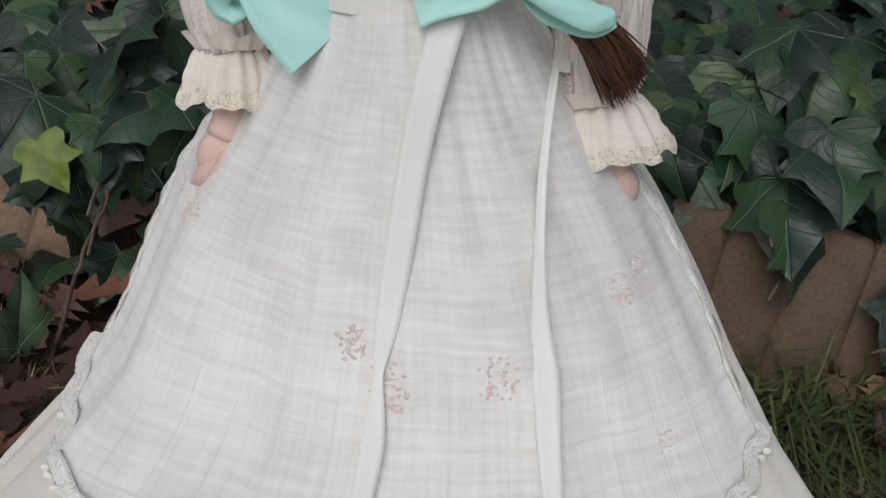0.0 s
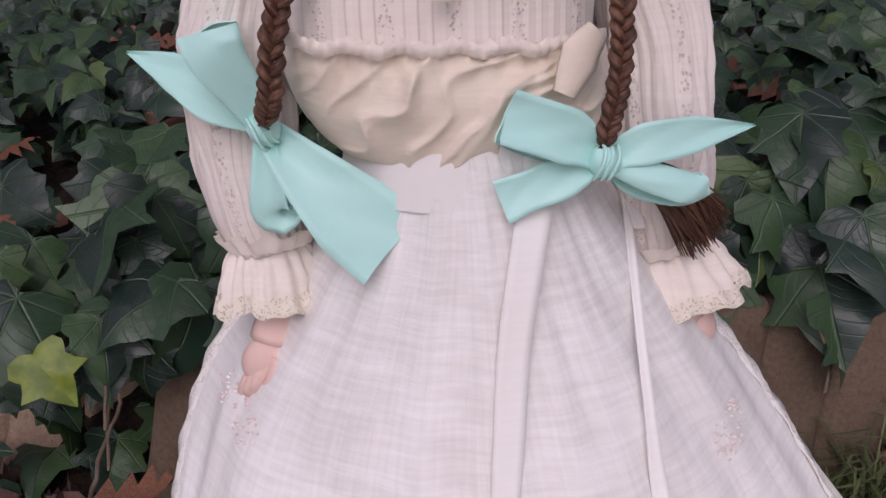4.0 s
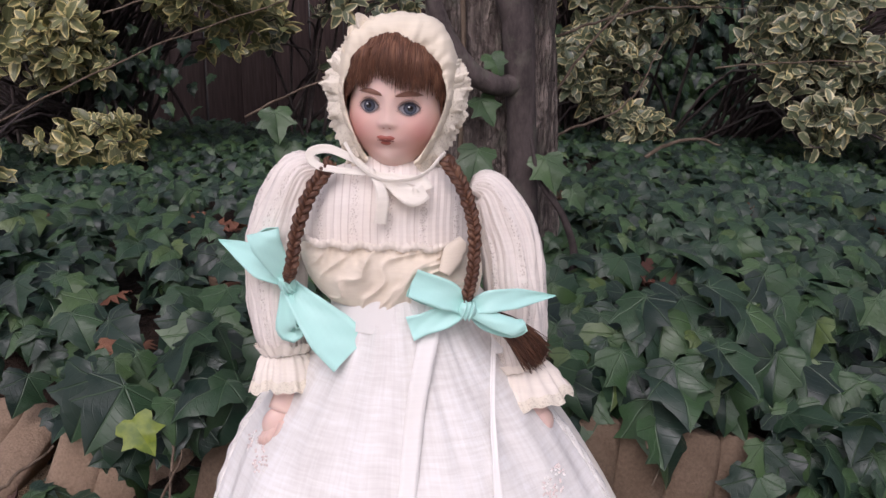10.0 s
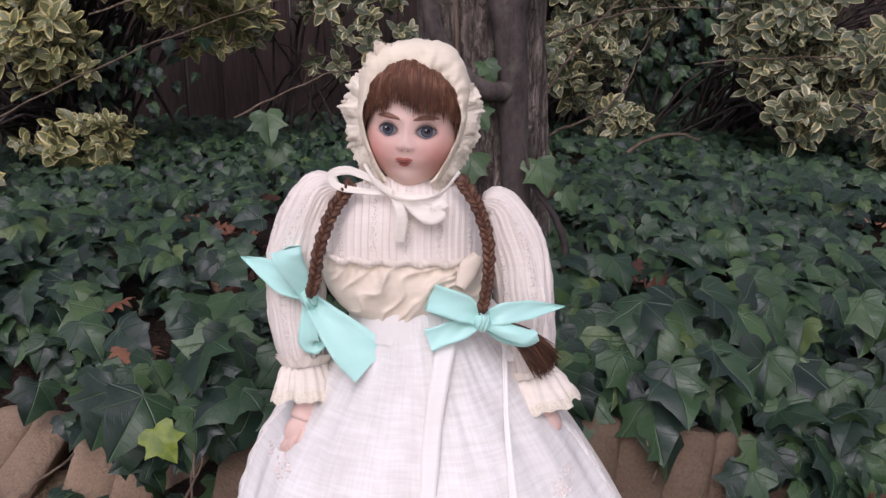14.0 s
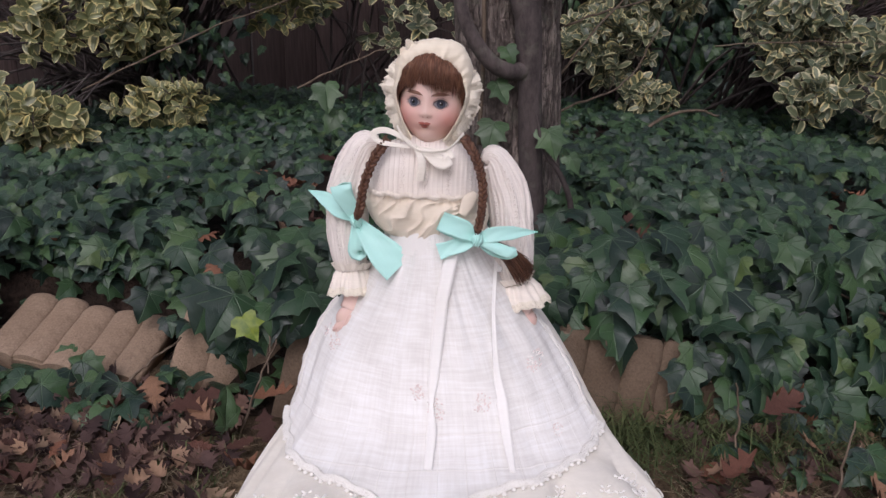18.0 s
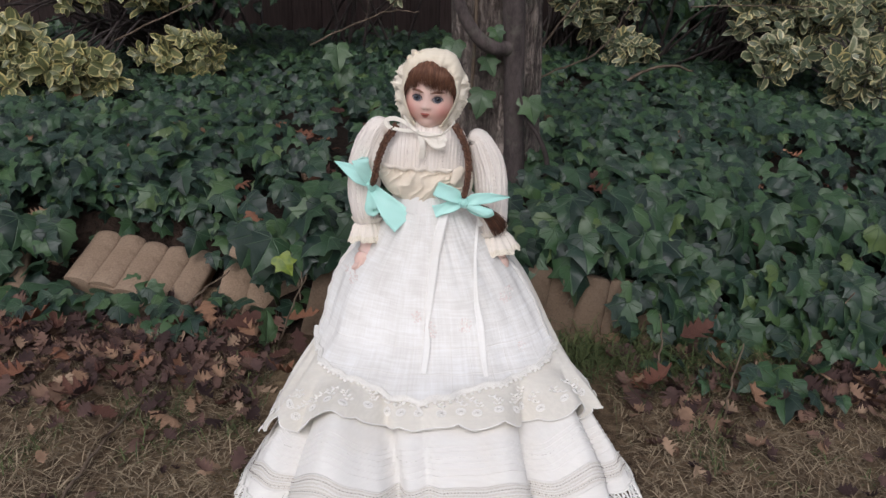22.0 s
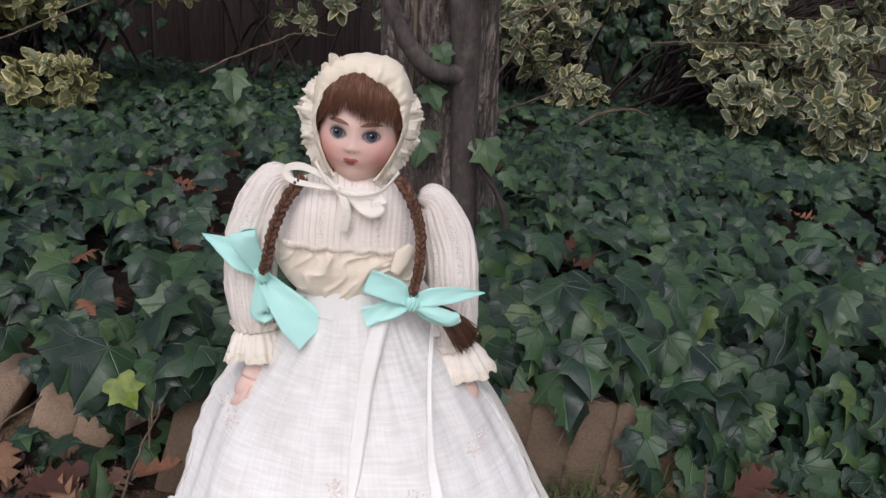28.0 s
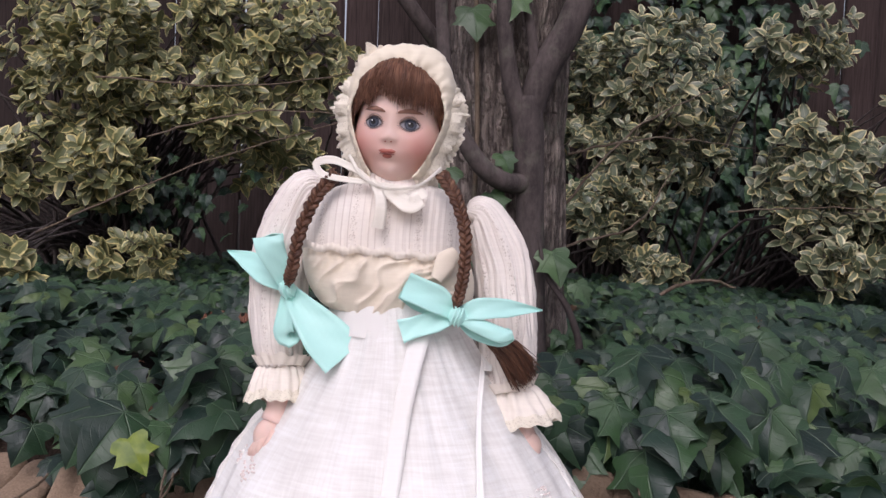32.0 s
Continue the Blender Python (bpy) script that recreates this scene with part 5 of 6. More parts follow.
    piece([c, (0.0996, 0.3810, 0.3022), (0.1157, 0.3790, 0.2965), (0.1250, 0.3820, 0.2964)], [0.008, 0.012, 0.0135, 0.009], (0, -1, 0.5), -0.003)
    piece([(0.1250, 0.3820, 0.2964), (0.1168, 0.3860, 0.2920), (0.0986, 0.3890, 0.2963), c + Vector((0, 0.005, 0))], [0.010, 0.013, 0.012, 0.006], (0, -1, 0.1), 0.002)
    knot(c + Vector((0, -0.003, 0)), 0.0066, radians(10))
    # loose hair below the second bow
    rng = random.Random(21)
    for k in range(420):
        a = Vector((0.0964, 0.3970, 0.3018)) + Vector((rng.uniform(-0.005, 0.005), rng.uniform(-0.003, 0.004), rng.uniform(-0.004, 0.004)))
        u, w = rng.uniform(-1, 1), rng.uniform(-1, 1)
        b = Vector((0.1207, 0.4030, 0.2851)) + Vector((0.006 * u, 0.004 * w, 0.006 * u))
        e = Vector((0.1417, 0.4110, 0.2621)) + Vector((0.007 * u + rng.gauss(0, 0.002), 0.005 * w, 0.006 * u + rng.uniform(-0.010, 0.006)))
        s.strip(curve_points([set_back(p) for p in (a, b, e)], 9), ramp_list([0.0012, 0.0013, 0.0010, 0.0002], 9), BRAID, (0.2, -1, 0.3), 0.0005, 0, 0, 3)


def build_doll():
    s = Shell()
    build_skirts(s)
    build_body(s)
    build_head(s)
    build_bonnet(s)
    build_braid(s, [(-0.0103, 0.4160, 0.4046), (-0.0230, 0.4110, 0.3869), (-0.0334, 0.4090, 0.3603), (-0.0382, 0.4110, 0.3346), (-0.0414, 0.4160, 0.3235)], 37, 0.0054)
    build_braid(s, [(0.0732, 0.4120, 0.4072), (0.0833, 0.4040, 0.3904), (0.0904, 0.3990, 0.3647), (0.0901, 0.3950, 0.3358), (0.0858, 0.3940, 0.3129)], 44, 0.0052)
    build_ribbons(s)
    s.v = [Vector(p) - BASE for p in s.v]
    ob = new("doll", s.mesh("doll"))
    ob.location = BASE
    tagged(ob, "antique bisque doll in cream dress, lace bonnet, apron and mint bows", "doll")


build_doll()


# ---------------------------------------------------------------- tree
def limb(name, path, radii, mat, parent, seg=14, n=40, rough=0.0, label=""):
    s = Shell()
    o = parent.location
    pts = [p - o for p in curve_points(path, n)]
    rad = ramp_list(radii, n)
    def shape(i, q, c):
        d = q - c
        k = 1 + rough * (noise.noise((d.x * 30, d.y * 30, q.z * 5)) + 0.6 * noise.noise((d.x * 90, d.y * 90, q.z * 12)))
        return c + d * k
    s.tube(pts, rad, mat, seg, shape)
    return part(name, s.mesh(name), parent, label)


def build_tree():
    t = empty("tree", (0.205, 1.15, 0.10), "rough-barked tree trunk with dark stems in front", "tree")
    limb("trunk", [(0.225, 1.16, -0.02), (0.215, 1.16, 0.12), (0.205, 1.15, 0.35), (0.205, 1.15, 0.7), (0.22, 1.16, 1.1), (0.23, 1.17, 1.9)], [0.135, 0.115, 0.098, 0.096, 0.10, 0.10], BARK, t, 90, 120, 0.10)
    limb("stem", [(0.250, 1.06, 0.08), (0.242, 1.045, 0.25), (0.232, 1.035, 0.40), (0.226, 1.03, 0.50), (0.222, 1.03, 0.56)], [0.026, 0.022, 0.021, 0.024, 0.020], STEM, t, 18, 30, 0.08)
    limb("branch", [(0.222, 1.032, 0.52), (0.245, 1.03, 0.60), (0.285, 1.03, 0.68), (0.31, 1.03, 0.80), (0.33, 1.03, 1.2)], [0.018, 0.022, 0.021, 0.018, 0.016], STEM, t, 14, 30, 0.06)
    limb("branch", [(0.224, 1.03, 0.50), (0.195, 1.02, 0.58), (0.180, 1.015, 0.68), (0.175, 1.01, 0.85), (0.17, 1.0, 1.2)], [0.016, 0.013, 0.011, 0.010, 0.009], STEM, t, 12, 30, 0.05)
    limb("branch", [(0.235, 1.03, 0.57), (0.225, 1.025, 0.64), (0.21, 1.02, 0.74), (0.205, 1.02, 1.0)], [0.009, 0.008, 0.007, 0.006], STEM, t, 10, 24, 0.05)
    limb("branch", [(0.235, 1.035, 0.435), (0.195, 1.01, 0.432), (0.155, 0.99, 0.452), (0.118, 0.985, 0.505), (0.098, 0.99, 0.58), (0.085, 1.0, 0.72), (0.07, 1.02, 1.0)], [0.016, 0.015, 0.014, 0.012, 0.010, 0.009, 0.007], STEM, t, 12, 40, 0.06)
    limb("branch", [(0.10, 1.06, 0.62), (0.03, 1.02, 0.70), (-0.06, 1.0, 0.82), (-0.12, 1.0, 1.0)], [0.012, 0.011, 0.010, 0.008], STEM, t, 10, 24, 0.06)
    limb("branch", [(0.31, 1.04, 0.72), (0.36, 1.05, 0.745), (0.42, 1.06, 0.765)], [0.008, 0.006, 0.003], STEM, t, 8, 14, 0.05)
    limb("vine", [(0.30, 1.02, 0.10), (0.315, 1.02, 0.18), (0.29, 1.00, 0.25), (0.255, 0.995, 0.30), (0.24, 0.995, 0.36)], [0.006, 0.006, 0.005, 0.004, 0.002], STEM, t, 8, 24, 0.05)
    limb("vine", [(0.145, 1.04, 0.30), (0.15, 1.045, 0.5), (0.14, 1.04, 0.75), (0.15, 1.045, 1.1)], [0.004, 0.004, 0.004, 0.003], TWIG, t, 6, 24, 0.05)


build_tree()


# ---------------------------------------------------------------- ivy
# places where the ivy is thin and dead leaves show
GAPS = ((-0.227, 1.261), (-0.263, 0.832), (-0.337, 0.938), (-0.250, 0.712), (-0.203, 0.962), (-0.165, 0.930), (0.381, 0.905), (0.719, 0.893), (-0.586, 1.055), (0.875, 0.875), (0.544, 0.824), (-0.48, 1.20), (0.62, 1.15), (0.34, 1.35))


def build_ivy():
    bed = empty("ivy", (0.2, 0.8, 0.10), "dense dark green ivy covering the planting bed", "ivy")
    o = bed.location
    rng = random.Random(31)
    near, rest = [], []
    def put(p, size, up=0.75, face=0.55, tip=None, single=False):
        n = Vector((rng.gauss(0, 0.42), -face + rng.gauss(0, 0.38), up + rng.gauss(0, 0.20)))
        t = tip or Vector((rng.gauss(0, 0.8), -0.7 + rng.gauss(0, 0.5), -0.5))
        m = frame_of(Vector(p) - o, n, t, size, rng.uniform(0.9, 1.15))
        kind = rng.randrange(len(IVIES))
        if not (-0.60 < p[0] < -0.395 and 0.70 < p[1] < 0.84 and p[2] > 0.05):
            (near if single else rest).append((kind, m))
    # the carpet
    for _ in range(19000):
        x, y = rng.uniform(-2.3, 3.0), 0.60 + 2.7 * rng.random() ** 1.25
        e = edge_y(x)
        if y < e + 0.02 or (abs(x - 0.215) < 0.11 and abs(y - 1.16) < 0.11):
            continue
        if -0.63 < x < -0.37 and y < 0.84:
            continue
        if rng.random() < 0.80 and min((x - p) ** 2 + ((y - q) * 0.8) ** 2 for p, q in GAPS) < 0.045 ** 2:
            continue
        lump = 0.5 + 0.5 * noise.noise((x * 3, y * 3, 11))
        if noise.noise((x * 2.4 + 5, y * 3.2, 2)) > 0.24 and rng.random() < 0.72:
            continue
        z = ground_z(x, y) + 0.010 + (0.045 + 0.085 * lump) * (1 - 0.55 * smooth(1.1, 1.8, y)) * rng.random() ** 0.7
        s = rng.uniform(0.028, 0.056) * (1.1 if y < 1.0 else 1.0)
        put((x, y, z), s, single=y < 0.72 and abs(x) < 0.75 and rng.random() < 0.25)
    # a thicker patch behind the fallen block
    for _ in range(420):
        x, y = rng.uniform(-0.92, -0.36), rng.uniform(0.86, 1.08)
        put((x, y, ground_z(x, y) + rng.uniform(0.02, 0.10)), rng.uniform(0.030, 0.056))
    # large leaves that spill over the edging
    for _ in range(880):
        x = rng.uniform(-1.6, 2.2)
        e = edge_y(x)
        if -0.64 < x < -0.25 or (-0.02 < x < 0.10):
            if rng.random() < 0.88:
                continue
        hang = rng.random()
        bare = 0.35 < noise.noise((x * 3.1, 4, 8)) + 0.5
        y = e + 0.05 - 0.11 * hang
        z = 0.20 - (0.15 if x > 0.40 else 0.06 if x > 0 else 0.075) * hang + rng.uniform(-0.02, 0.05)
        if x > 0.27:
            z += 0.03
        if x < -0.25:
            z -= 0.05
        s = rng.uniform(0.034, 0.074)
        if (0.18 < x < 0.40 or -0.26 < x < -0.05) and z < 0.155:
            continue
        put((x, y, z), s, 0.45, 0.85, Vector((rng.gauss(0, 0.45), -0.4, -0.9)), single=-0.7 < x < 0.9)
    for _ in range(260):
        x = rng.uniform(0.36, 1.6)
        low = rng.random()
        put((x, edge_y(x) - 0.045 - 0.05 * low, 0.17 - 0.11 * low), rng.uniform(0.034, 0.068), 0.4, 0.9, Vector((rng.gauss(0, 0.45), -0.4, -0.9)), single=x < 0.9)
    # large leaves on the ground before the fallen block
    for _ in range(20):
        x = rng.uniform(-0.66, -0.30)
        put((x, 0.655 - 0.30 * (x + 0.60) - rng.uniform(0.0, 0.06), rng.uniform(0.030, 0.062)), rng.uniform(0.040, 0.064), 0.7, 0.7, None, True)
    # a few runners on the lawn's edge
    for _ in range(90):
        x = rng.choice((rng.uniform(-0.95, -0.25), rng.uniform(0.38, 1.1)))
        y = edge_y(x) - rng.uniform(0.03, 0.20)
        if x > 0:
            y -= 0.05
        put((x, y, ground_z(x, y) + rng.uniform(0.015, 0.05)), rng.uniform(0.028, 0.062), 0.9, 0.45, None, True)
    # ivy on the trunk and up the fence
    climbing = []
    for x, y, z, s, sway in ((0.262, 1.00, 0.335, 0.058, 0.2), (0.170, 1.02, 0.345, 0.062, -0.2), (0.170, 1.01, 0.415, 0.045, 0.4), (0.105, 0.99, 0.45, 0.055, -0.3), (0.185, 1.01, 0.475, 0.038, 0.3), (0.135, 1.03, 0.69, 0.06, 0.1), (0.20, 1.02, 0.71, 0.055, -0.3), (0.30, 0.99, 0.29, 0.04, 0.5), (-0.165, 1.5, 0.36, 0.07, 0.1), (-0.14, 1.5, 0.30, 0.06, -0.4)):
        climbing.append((len(climbing) % len(IVIES), frame_of(Vector((x, y, z)) - o, (sway * 0.5, -0.9, 0.45), (sway, -0.15, -0.95), s, 1.05)))
    for _ in range(900):
        x, z = rng.uniform(0.9, 1.6), rng.uniform(0.1, 1.7)
        put((x + rng.gauss(0, 0.15), 3.27 - rng.random() * 0.08, z), rng.uniform(0.05, 0.09), 0.3, 0.9, Vector((rng.gauss(0, 0.5), -0.2, -1)))
    for _ in range(70):
        a, q = rng.gauss(0, 0.12), rng.gauss(0, 0.12)
        put((-0.66 + a, 2.36 + rng.gauss(0, 0.05), 0.40 + q * 0.6), rng.uniform(0.03, 0.055), 0.4, 0.8, Vector((rng.gauss(0, 0.5), -0.3, -1)))
    rng.shuffle(near)
    meshes = [mesh_of("leaf", v.tolist(), f, [IVY], u) for v, f, u in IVIES]
    for k, m in near[:290]:
        part("leaf", meshes[k], bed, "", m)
    young = [mesh_of("young_leaf", v.tolist(), f, [YOUNG], u) for v, f, u in IVIES]
    for k, m in climbing:
        part("leaf", young[k], bed, "lighter green young ivy leaf", m)
    tagged(part("leaves", scatter("leaves", IVIES, rest + near[290:], IVY), bed), "", "", "", "stuff")
    v, f, u = IVIES[0]
    part("leaf", mesh_of("yellow_leaf", v.tolist(), f, [YELLOW], u), bed, "yellow-green ageing ivy leaf", frame_of(Vector((-0.193, 0.520, 0.174)) - o, (0.1, -0.85, 0.5), (0.5, -0.2, -0.8), 0.038))
    part("leaf", young[2], bed, "pale green ivy leaf standing on edge", frame_of(Vector((-0.215, 0.490, 0.035)) - o, (0.7, -0.6, 0.3), (0.35, 0.1, 0.9), 0.055, 0.7))
    # bare trailing stems
    for k in range(34):
        x = rng.uniform(-1.1, 1.4)
        if -0.75 < x < -0.2:
            continue
        e = edge_y(x)
        s = Shell()
        pts = [Vector((x, e + 0.12, 0.17)) - o]
        for j in range(4):
            pts.append(pts[-1] + Vector((rng.gauss(0, 0.05), -0.05, rng.uniform(-0.045, 0.012))))
        s.tube(curve_points(pts, 16), ramp_list([0.0022, 0.0018, 0.001], 16), TWIG, 6)
        part("runner", s.mesh("runner"), bed)


build_ivy()


# ---------------------------------------------------------------- variegated shrubs
def build_shrub(place, boxes, clusters, seed, label, leafage=EUON):
    """boxes: soft clumps (x, y, z, rx, ry, rz, share) that the shoots' ends fill."""
    shrub = empty("shrub", place, label, "shrub", "variegated shrubs")
    o = Vector(place)
    rng = random.Random(seed)
    poses, near, shoots = [], [], []
    total = sum(b[6] for b in boxes)
    for x, y, z, rx, ry, rz, share in boxes:
        for _ in range(int(clusters * share / total)):
            d = Vector((rng.gauss(0, 1), rng.gauss(0, 1), rng.gauss(0, 1))).normalized() * rng.random() ** 0.45
            p = Vector((x + d.x * rx, y + d.y * ry, z + d.z * rz))
            if p.z < 0.06:
                continue
            way = Vector((d.x * 0.6 + rng.gauss(0, 0.35), -0.75 + rng.gauss(0, 0.4), d.z * 0.4 + 0.15 + rng.gauss(0, 0.4))).normalized()
            shoots.append((p, way))
            big = rng.uniform(0.038, 0.064)
            side = way.orthogonal().normalized()
            spin = rng.uniform(0, 6.28)
            for k in range(rng.randint(6, 9)):
                a = spin + k * 2.4
                out = Matrix.Rotation(a, 3, way) @ side
                spread = 0.35 + 0.5 * (k / 8) + rng.uniform(-0.1, 0.1)
                tip = (way * (1 - spread) + out * spread + Vector((0, 0, -0.12))).normalized()
                nrm = (way * spread - out * (1 - spread) + Vector((0, -0.1, 0.25))).normalized()
                m = frame_of(p - way * (0.008 + 0.007 * k) - o, nrm, tip, big * (0.6 + 0.4 * min(1, k / 4)), rng.uniform(0.9, 1.15))
                (near if p.y < 2.25 and rng.random() < 0.05 else poses).append((rng.randrange(len(OVALS)), m))
    meshes = [mesh_of("leaf", v.tolist(), f, [leafage], u) for v, f, u in OVALS]
    for k, m in near[:110]:
        part("leaf", meshes[k], shrub, "", m)
    tagged(part("leaves", scatter("leaves", OVALS, poses + near[110:], leafage), shrub), "", "", "", "stuff")
    root = o + Vector((0, 0.25, 0))
    s = Shell()
    for p, way in shoots[::4]:
        base = root + Vector((rng.gauss(0, 0.12), rng.gauss(0, 0.08), 0))
        mid = base.lerp(p, 0.55) + Vector((0, 0.08, 0.12))
        s.tube([q - o for q in curve_points([base, mid, p - way * 0.07, p], 9)], ramp_list([0.007, 0.0045, 0.0022, 0.0014], 9), STEM, 5, cap=False)
    part("framework", s.mesh("framework"), shrub)


BARE = "sparse leafless shrub with few variegated leaves before the fence"
GREEN = "variegated shrub with cream-edged green leaves before the fence"
LEFT_CLUMPS = [(-0.79, 2.25, 0.80, 0.19, 0.16, 0.20, 3.2), (-0.80, 2.18, 0.47, 0.15, 0.12, 0.14, 1.8), (-0.51, 2.32, 0.67, 0.18, 0.14, 0.15, 2.4), (-0.34, 2.5, 0.88, 0.26, 0.15, 0.20, 2.6), (-0.55, 2.45, 0.92, 0.22, 0.15, 0.16, 1.6), (-0.40, 2.5, 0.55, 0.22, 0.12, 0.14, 0.7), (-0.95, 2.35, 0.60, 0.20, 0.15, 0.20, 1.6), (-0.69, 2.12, 0.25, 0.19, 0.10, 0.08, 0.8), (-0.66, 2.05, 0.155, 0.05, 0.04, 0.03, 0.16),
               (-1.02, 2.1, 0.46, 0.10, 0.12, 0.12, 0.8), (-0.925, 1.75, 0.235, 0.12, 0.08, 0.075, 1.5), (-1.10, 1.80, 0.29, 0.10, 0.10, 0.16, 1.2), (-1.50, 2.2, 0.55, 0.28, 0.25, 0.40, 2.6), (-1.05, 2.4, 0.85, 0.16, 0.15, 0.25, 1.3)]
build_shrub((-0.95, 2.5, 0.12), LEFT_CLUMPS, 760, 51, GREEN, GOLDEN)
build_shrub((0.80, 2.7, 0.12), [(0.86, 2.55, 0.76, 0.30, 0.20, 0.34, 4.5), (0.71, 2.5, 0.40, 0.18, 0.14, 0.15, 1.5), (0.87, 2.45, 0.23, 0.13, 0.10, 0.08, 0.8), (0.58, 2.6, 0.80, 0.14, 0.15, 0.30, 1.0)], 420, 52, GREEN)
build_shrub((1.40, 2.5, 0.12), [(1.22, 2.12, 0.52, 0.18, 0.16, 0.20, 2.2), (1.16, 2.1, 0.90, 0.14, 0.12, 0.12, 0.6), (1.22, 1.97, 0.29, 0.11, 0.10, 0.08, 0.5), (1.42, 2.1, 0.38, 0.22, 0.15, 0.14, 1.6), (1.37, 1.72, 0.27, 0.11, 0.08, 0.09, 0.7), (1.75, 2.2, 0.60, 0.32, 0.3, 0.40, 2.8)], 420, 53, GREEN)
build_shrub((-0.15, 2.75, 0.12), [(-0.15, 2.62, 0.60, 0.34, 0.16, 0.22, 1.0), (0.15, 2.5, 0.55, 0.25, 0.2, 0.25, 0.4)], 60, 54, BARE)


# ---------------------------------------------------------------- edging
def build_edging():
    """Cast concrete edging: a row of half-round posts in one slab, some sunk and tilted."""
    def slab(n, pitch, height, thick, label, m, cast=CONC):
        """A back plate with a row of half-round posts cast on it."""
        ob = new("garden_edging")
        ob.empty_display_size = 0.05
        ob.matrix_basis = m
        tagged(ob, label, "edging", "garden edging blocks")
        s = Shell()
        b = 0.004
        plate = [(0, -0.012), (n * pitch, -0.012), (n * pitch, thick * 0.5 - b), (n * pitch - b, thick * 0.5), (b, thick * 0.5), (0, thick * 0.5 - b)]
        rows = [[(x, y, z) for x, y in plate] for z in (0.0, height * 0.5, height - 0.014)]
        s.grid(rows, cast, True)
        s.add(rows[-1], [tuple(range(6))], cast)
        s.add(rows[0], [tuple(range(6))[::-1]], cast)
        part("back_plate", s.mesh("back_plate"), ob)
        for v in range(3):
            s = Shell()
            rows = []
            for i, z in enumerate((0.0, 0.004, height * 0.25, height * 0.5, height * 0.75, height - 0.016, height - 0.006, height - 0.001, height)):
                k = (0.95, 1, 1, 1, 1, 1, 0.93, 0.78, 0.5)[i]
                row = []
                for q in range(13):
                    a = math.pi * q / 12
                    x, y = -math.cos(a) * pitch * 0.53 * k, -0.012 - math.sin(a) * pitch * 0.23 * k
                    w = 0.0022 * noise.noise((x * 70 + v * 9, y * 70, z * 45)) + 0.0012 * noise.noise((x * 200, y * 200 + v * 5, z * 160))
                    row.append((x + w * 0.5, y + w, z + w))
                rows.append(row + [(pitch * 0.5 * k, 0.010, z), (-pitch * 0.5 * k, 0.010, z)])
            s.grid(rows, cast, True)
            s.add(rows[-1], [tuple(range(15))], cast)
            s.add(rows[0], [tuple(range(15))[::-1]], cast)
            me = s.mesh("post")
            for k in range(v, n, 3):
                part("post", me, ob, "", Matrix.Translation(((k + 0.5) * pitch, 0, 0.003 * math.sin(k * 2.1))))
        return ob
    slab(5, 0.0475, 0.142, 0.035, "tan scalloped concrete edging block fallen back into the ivy", pose(-0.612, 0.715, 0.036, -72, 9, -9))
    slab(4, 0.049, 0.155, 0.035, "tan scalloped concrete edging block leaning askew by the ivy", pose(-0.335, 0.625, -0.004, -30, 14, -4))
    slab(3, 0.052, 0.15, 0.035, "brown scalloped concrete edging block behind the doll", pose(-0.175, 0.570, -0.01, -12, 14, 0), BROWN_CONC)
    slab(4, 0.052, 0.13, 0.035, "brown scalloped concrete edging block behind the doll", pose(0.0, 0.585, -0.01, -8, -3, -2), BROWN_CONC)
    slab(4, 0.049, 0.150, 0.035, "brown scalloped concrete edging block half hidden by ivy", pose(0.178, 0.530, 0.006, -12, 9, -3), BROWN_CONC)
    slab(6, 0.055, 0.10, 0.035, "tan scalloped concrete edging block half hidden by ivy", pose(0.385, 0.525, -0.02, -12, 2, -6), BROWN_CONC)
    slab(7, 0.055, 0.12, 0.035, "tan scalloped concrete edging block half hidden by ivy", pose(0.78, 0.50, -0.02, -20, 0, -6))
    slab(5, 0.052, 0.16, 0.035, "tan scalloped concrete edging block leaning back", pose(-0.935, 0.640, 0.0, -62, 0, 12))
    slab(6, 0.052, 0.14, 0.035, "tan scalloped concrete edging block half hidden by ivy", pose(-1.35, 0.60, -0.01, -30, 0, 2))


build_edging()


